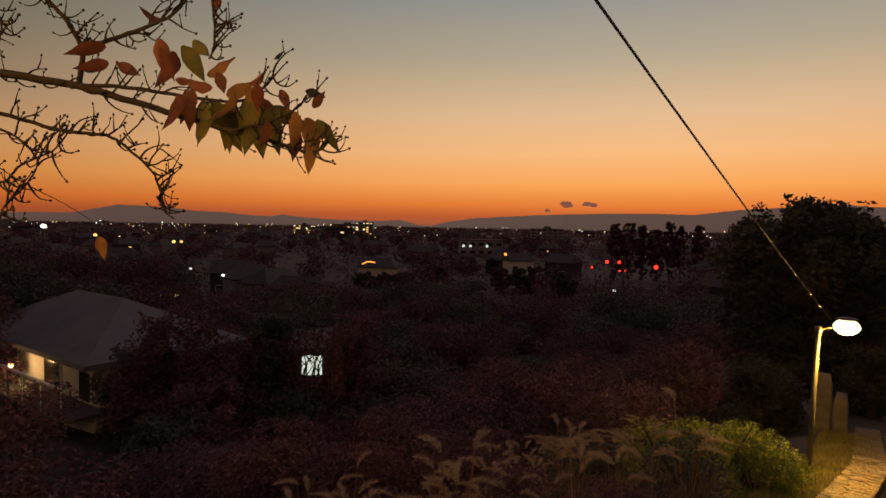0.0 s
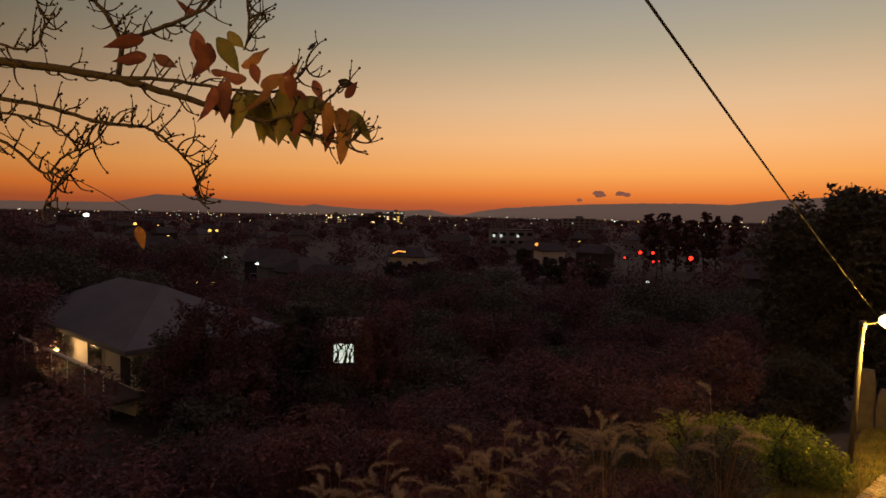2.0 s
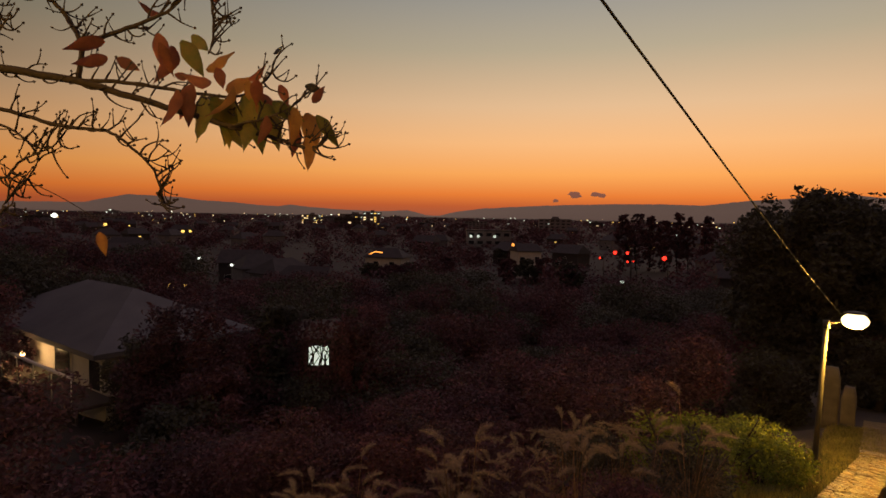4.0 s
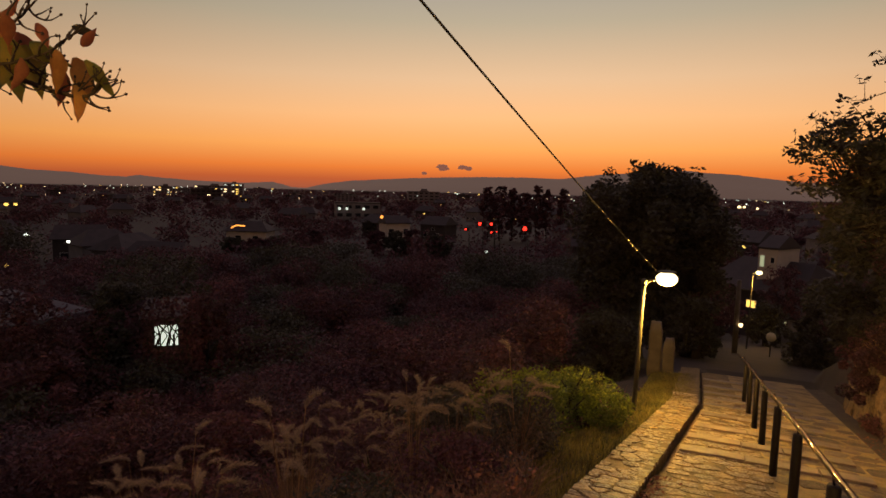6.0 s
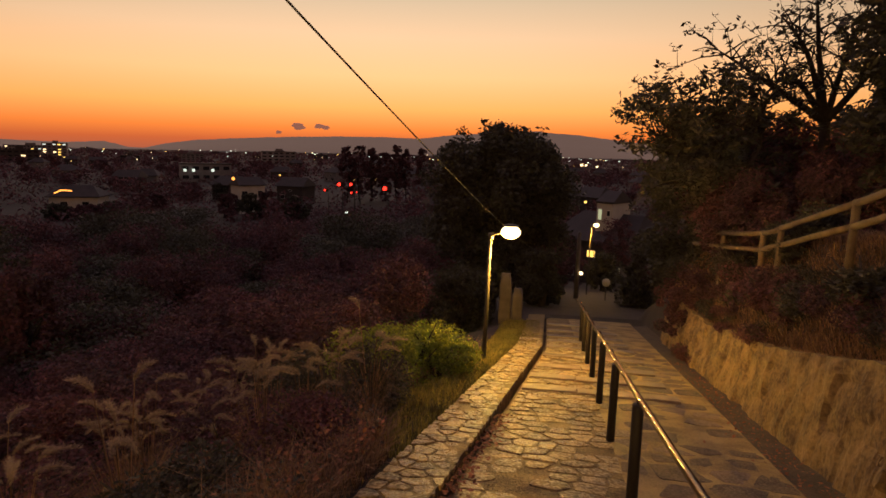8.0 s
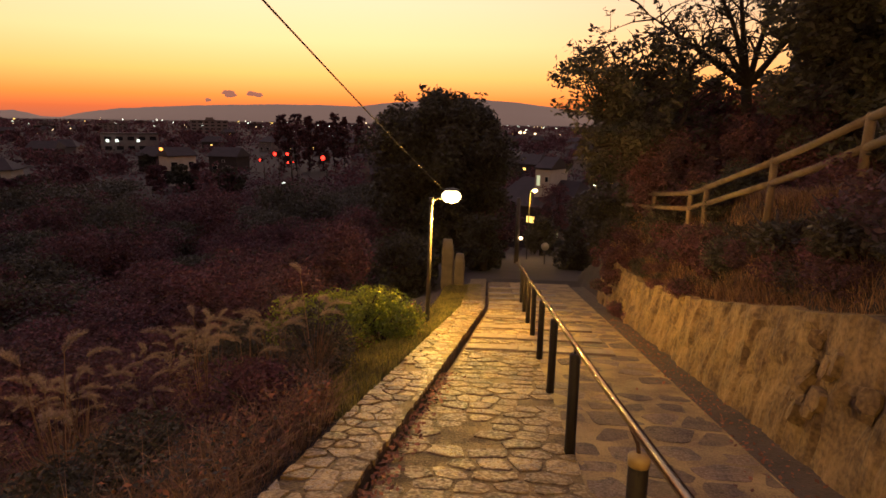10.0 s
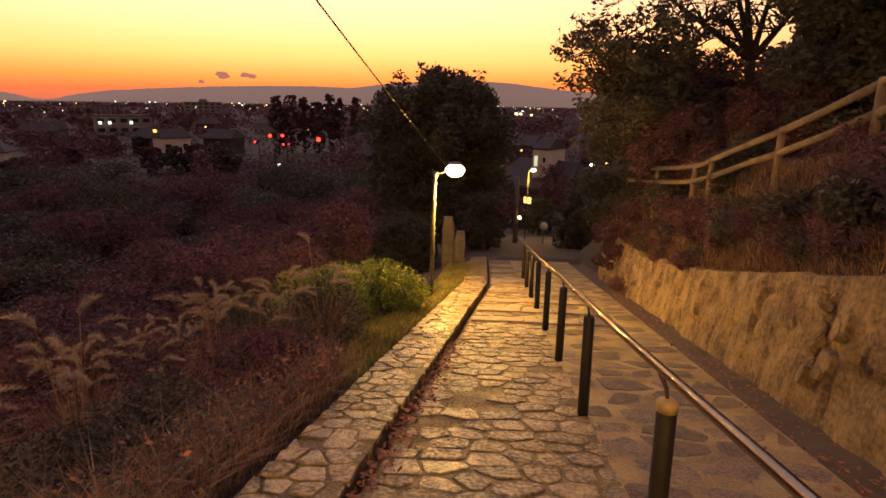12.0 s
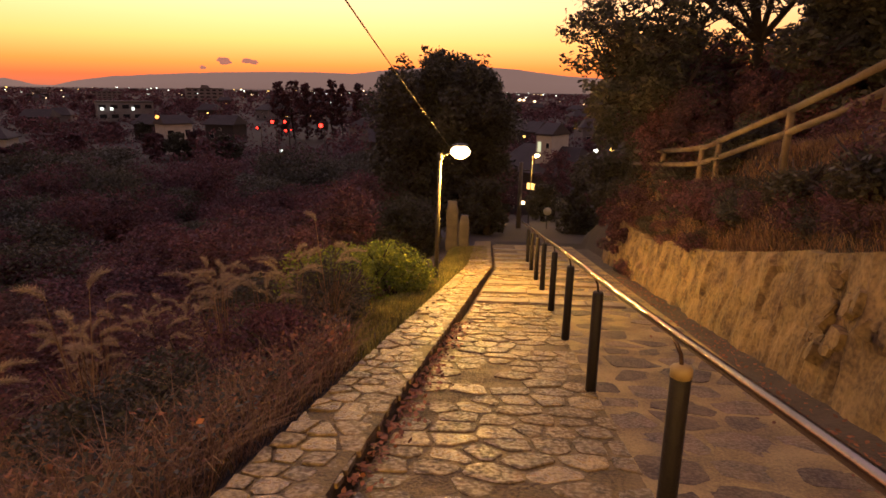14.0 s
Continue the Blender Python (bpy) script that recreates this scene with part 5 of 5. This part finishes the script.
# trees that screen the near house
for i, (ta, tr, rr, hh) in enumerate(((-51.9, 19.4, 0.95, 2.6), (-44.5, 19.6, 0.95, 2.6), (-62.8, 20.0, 1.5, 1.9), (-60.3, 19.0, 1.8, 2.5), (-48.2, 23.0, 2.0, 3.4), (-58.0, 17.5, 1.7, 1.5), (-60.5, 16.0, 1.5, 1.2), (-55.5, 19.5, 2.2, 2.0), (-63.0, 15.0, 1.3, 0.9), (-76, 27, 2.5, 2.4), (-72, 35, 3.0, 3.2), (-63.5, 36, 2.6, 2.2))):
    tx, ty = polar(ta, tr)
    dome_tree((tx, ty, land(tx, ty)), (rr, rr, hh), hh * 0.8, 740 + i, "dark leafy tree screening the house", 80, 120, 0.08, (M_DARKLEAF, M_REDLEAF)[i % 2], "trees round the house")

# street and window lights that can be told apart
CITY = [(-70.2, -0.65, 420, 1.7, G_COOLB), (-66.6, -1.35, 330, 0.9, G_YEL), (-60.6, -1.9, 260, 0.75, G_YEL), (-60.0, -1.9, 260, 0.6, G_YEL), (-59.3, -4.35, 120, 0.4, G_COOLB), (-56.5, -4.95, 110, 0.28, G_COOLB),
        (-61.6, -6.7, 42, 0.19, G_YEL), (-60.4, -6.7, 43, 0.15, G_YEL), (-57.0, -8.2, 62, 0.16, G_COOL), (-55.8, -8.0, 62, 0.13, G_COOL), (-30.4, -1.9, 330, 0.6, G_COOL),
        (-19.0, -2.6, 210, 0.5, G_YEL), (-17.0, -2.7, 205, 0.55, G_YEL), (-16.4, -3.0, 205, 0.45, G_WARM), (-15.0, -1.4, 300, 0.5, G_COOL), (10.1, -5.6, 70, 0.25, G_COOLB), (11.5, -5.4, 75, 0.28, G_YEL), (12.2, -6.4, 60, 0.12, G_COOLB),
        (6.6, -3.7, 90, 0.55, G_YEL), (6.7, -9.2, 52, 0.16, G_COOL), (2.6, -0.9, 600, 1.6, G_WARM), (3.0, -0.9, 600, 1.3, G_WARM), (4.0, -1.0, 600, 1.2, G_WARM), (-19.6, -5.9, 100, 0.3, G_COOL)]
# poles are added under all; some balls stand for windows or a pale patch
for a, e, r, s, m in CITY:
    q = ang(a, e, r)
    g = land(q.x, q.y)
    t = thing("distant_street_light", (q.x, q.y, g), "distant light in the dark town, set on a pole", "street light", "town lights")
    tube("pole", [Vector((0, 0, -0.2)), Vector((0, 0, q.z - g))], [0.0007 * r, 0.0004 * r], M_POLE, t, 5)
    bm = bmesh.new()
    bmesh.ops.create_icosphere(bm, subdivisions=2, radius=s)
    for v in bm.verts:
        v.co.z = v.co.z * 0.75 + q.z - g
    part("lamp", bm, m, t, "", True)

# traffic signals showing red
for a, e, r, s in ((-21.7, -3.75, 148, 0.36), (-20.35, -3.2, 150, 0.62), (-19.25, -3.2, 152, 0.55), (-19.2, -4.0, 146, 0.36), (-16.0, -3.55, 150, 0.78), (-18.7, -3.95, 150, 0.22)):
    q = ang(a, e, r)
    g = land(q.x, q.y)
    t = thing("traffic_signal", (q.x, q.y, g), "traffic signal on a pole showing red", "traffic signal", "traffic signals")
    t.rotation_euler = (0, 0, radians(-a))
    h = q.z - g
    tube("pole", [Vector((0.9, 0.2, -0.2)), Vector((0.9, 0.2, h + 0.6))], [0.12, 0.09], M_POLE, t, 8)
    part("housing", boxed(-s, s * 2.2, 0.0, 0.25, h - s, h + s, 0.05), M_POST, t)
    bm = bmesh.new()
    bmesh.ops.create_icosphere(bm, subdivisions=2, radius=s * 0.68)
    bmesh.ops.translate(bm, verts=bm.verts, vec=(0, -0.1, h))
    part("lens", bm, G_RED, t, "glowing red lens", True)

# a scatter of far lights toward the horizon
spare = thing("distant_street_light", (0, 0, -80), "tiny far light of the town", "street light", "far town lights")
FAR = []
for m in (G_WARM, G_YEL, G_COOL, G_COOLB):
    bm = bmesh.new()
    bmesh.ops.create_icosphere(bm, subdivisions=1, radius=1)
    o = obj("distant_light", bm, m, smooth=True)
    FAR.append(tagged(o, "tiny far light of the town at dusk", "light", "far town lights"))
bpy.data.objects.remove(spare)
for i in range(200):
    a = rh.uniform(-78, 6)
    if rh.random() < 0.4:
        a = rh.choice((-62, -50, -22, -22, -14, 3, -71)) + rh.gauss(0, 3)
    r = rh.uniform(500, 2000)
    q = Vector((*polar(a, r), PLAIN + rh.uniform(4, 11)))
    s = r * 0.00055 * rh.uniform(0.5, 1.6)
    o = FAR[i % 4] if i < 4 else FAR[i % 4].copy()
    if i >= 4:
        scene.collection.objects.link(o)
    o.location, o.scale = q, (s * rh.uniform(1, 1.8), s, s * 0.8)

# dark houses and trees between the slope and the skyline
KINDS = [house(0, 30, 9, 7, 4.6, 2.6, 0, -60, (M_RENDER2, M_DARKWALL, M_RENDER2, M_DARKWALL)[i], (M_ROOF2, M_ROOF2, M_ROOF2, M_ROOF2)[i], "dim two-storey house in the valley at dusk",
               [(-2.6, 0.8, 1.4, 1.2, (M_GLASS, M_GLASS, M_GLASS, M_GLASS)[i]), (1.8, 0.8, 1.6, 1.2, M_GLASS), (0.2, 3.0, 0.9, 0.6, (M_GLASS, M_GLASS, M_GLASS, G_YEL)[i])], hip=(0.25, 0.02, 0.25, 0.1)[i]) for i in range(4)]
used = []
for i in range(700):
    r = 62 + 560 * rh.random() ** 1.4
    a = rh.uniform(-84, 16)
    if any(abs(a - c) < w and r < far for c, w, far in ((-28.6, 2.6, 168), (-42.0, 2.8, 175), (-32.5, 2.0, 310), (-19.0, 5.0, 260), (-61, 1.8, 90), (-58, 4.4, 125), (-45.3, 1.6, 240))):
        continue
    x, y = polar(a, r)
    if all((x - p) ** 2 + (y - q) ** 2 > (9 + 0.02 * r) ** 2 for p, q in used):
        used.append((x, y))
wv, wf = [], []
for i, (x, y) in enumerate(used):
    r = math.hypot(x, y)
    a = math.degrees(math.atan2(x, y))
    if rh.random() < 0.27:
        k = KINDS[rh.choice((0, 0, 1, 2, 3, 0, 2, 1, 2, 0, 1))]
        c = k if i < 0 else copy_thing(k, Matrix.LocRotScale((x, y, land(x, y)), Euler((0, 0, radians(-a + rh.uniform(-50, 50)))), None))
    elif r > 105:
        s = rh.uniform(3.0, 5.2)
        for _ in range(5):
            q = (x + rh.uniform(-0.7, 0.7) * s, y + rh.uniform(-0.7, 0.7) * s, land(x, y) + s * rh.uniform(0.5, 1.3))
            leaf_cloud(rh, q, (s * 0.6, s * 0.6, s * 0.5), 70, 0.35 + 0.0012 * r, wv, wf)
    else:
        s = rh.uniform(1.5, 2.7)
        c = copy_thing(SLOPE[rh.choice((1, 1, 0))], Matrix.LocRotScale((x, y, land(x, y) - 0.3), Euler((0, 0, rh.uniform(0, 6))), None))
        c.scale = (s * 1.6, s * 1.6, s)
for _ in range(1100):
    r = 62 + 420 * rh.random() ** 1.2
    x, y = polar(rh.uniform(-84, 16), r)
    s = rh.uniform(1.2, 2.6) * (1 + r / 500)
    leaf_cloud(rh, (x, y, land(x, y) + 0.5 * s), (s * 1.5, s * 1.5, s * 0.7), 34, 0.3 + 0.0011 * r, wv, wf)
for _ in range(420):
    r = 58 + 95 * rh.random()
    x, y = polar(rh.uniform(-27, -11), r)
    s = rh.uniform(1.0, 1.9)
    leaf_cloud(rh, (x, y, land(x, y) + 0.4 * s), (s * 1.6, s * 1.6, s * 0.7), 60, 0.24, wv, wf)
for _ in range(2600):
    r = 300 + 1500 * rh.random() ** 1.1
    x, y = polar(rh.uniform(-84, 16), r)
    s = rh.uniform(2.0, 4.5) * (1 + r / 900)
    leaf_cloud(rh, (x, y, PLAIN + 0.3 * s), (s * 2.2, s * 1.6, min(s * 0.8, 5.5)), 26, 0.6 + 0.0012 * r, wv, wf)
# the lighter russet leaf colour stands in for haze over the far woods
tagged(raw("distant_woods", wv, wf, M_REDLEAF), "dark woods between the houses of the valley, russet in place of haze", "woods", kind="stuff")
for i, k in enumerate(KINDS):
    put(k, (-76, -68, -54, -9)[i], 96 + 13 * i, 20)
BLOCKS_FAR = [block(22 + 6 * i, 12, 8 + 2.5 * i, (M_RENDER2, M_DARKWALL, M_RENDER2)[i], "dark town building with a few lit windows", (0.03, 0.05, 0.09)[i], "town_building", 2 + i, 6) for i in range(3)]
for i in range(60):
    a, r = rh.uniform(-82, 14), rh.uniform(520, 1900)
    x, y = polar(a, r)
    c = copy_thing(BLOCKS_FAR[i % 3], Matrix.LocRotScale((x, y, land(x, y)), Euler((0, 0, radians(-a + rh.uniform(-25, 25)))), None))
    s = rh.uniform(0.7, 1.15)
    c.scale = (s * 0.7, s, s * rh.uniform(0.45, 0.85))
for i, k in enumerate(BLOCKS_FAR):
    put(k, -66 + 20 * i, 640, 5)

# row of tall trees on the edge of the valley
# crowns take the russet leaf so its tone lifts them as haze would
for i, (a, top, w) in enumerate(((-19.6, 0.62, 1.3), (-18.4, 0.72, 1.4), (-17.2, 0.55, 1.1), (-14.8, 0.85, 1.0), (-13.9, 0.5, 0.9), (-12.4, 0.6, 1.0), (-16.0, 0.1, 1.2))):
    x, y = polar(a, 186)
    g = land(x, y)
    peak = 0.55 + 186 * math.tan(radians(top))
    dome_tree((x, y, g), (w * 2.3, w * 2.0, (peak - g) * 0.5), (peak - g) * 0.47, 600 + i, "tall dark tree with a ragged crown", 75, 50, 0.36, M_REDLEAF, "tall trees in the valley")
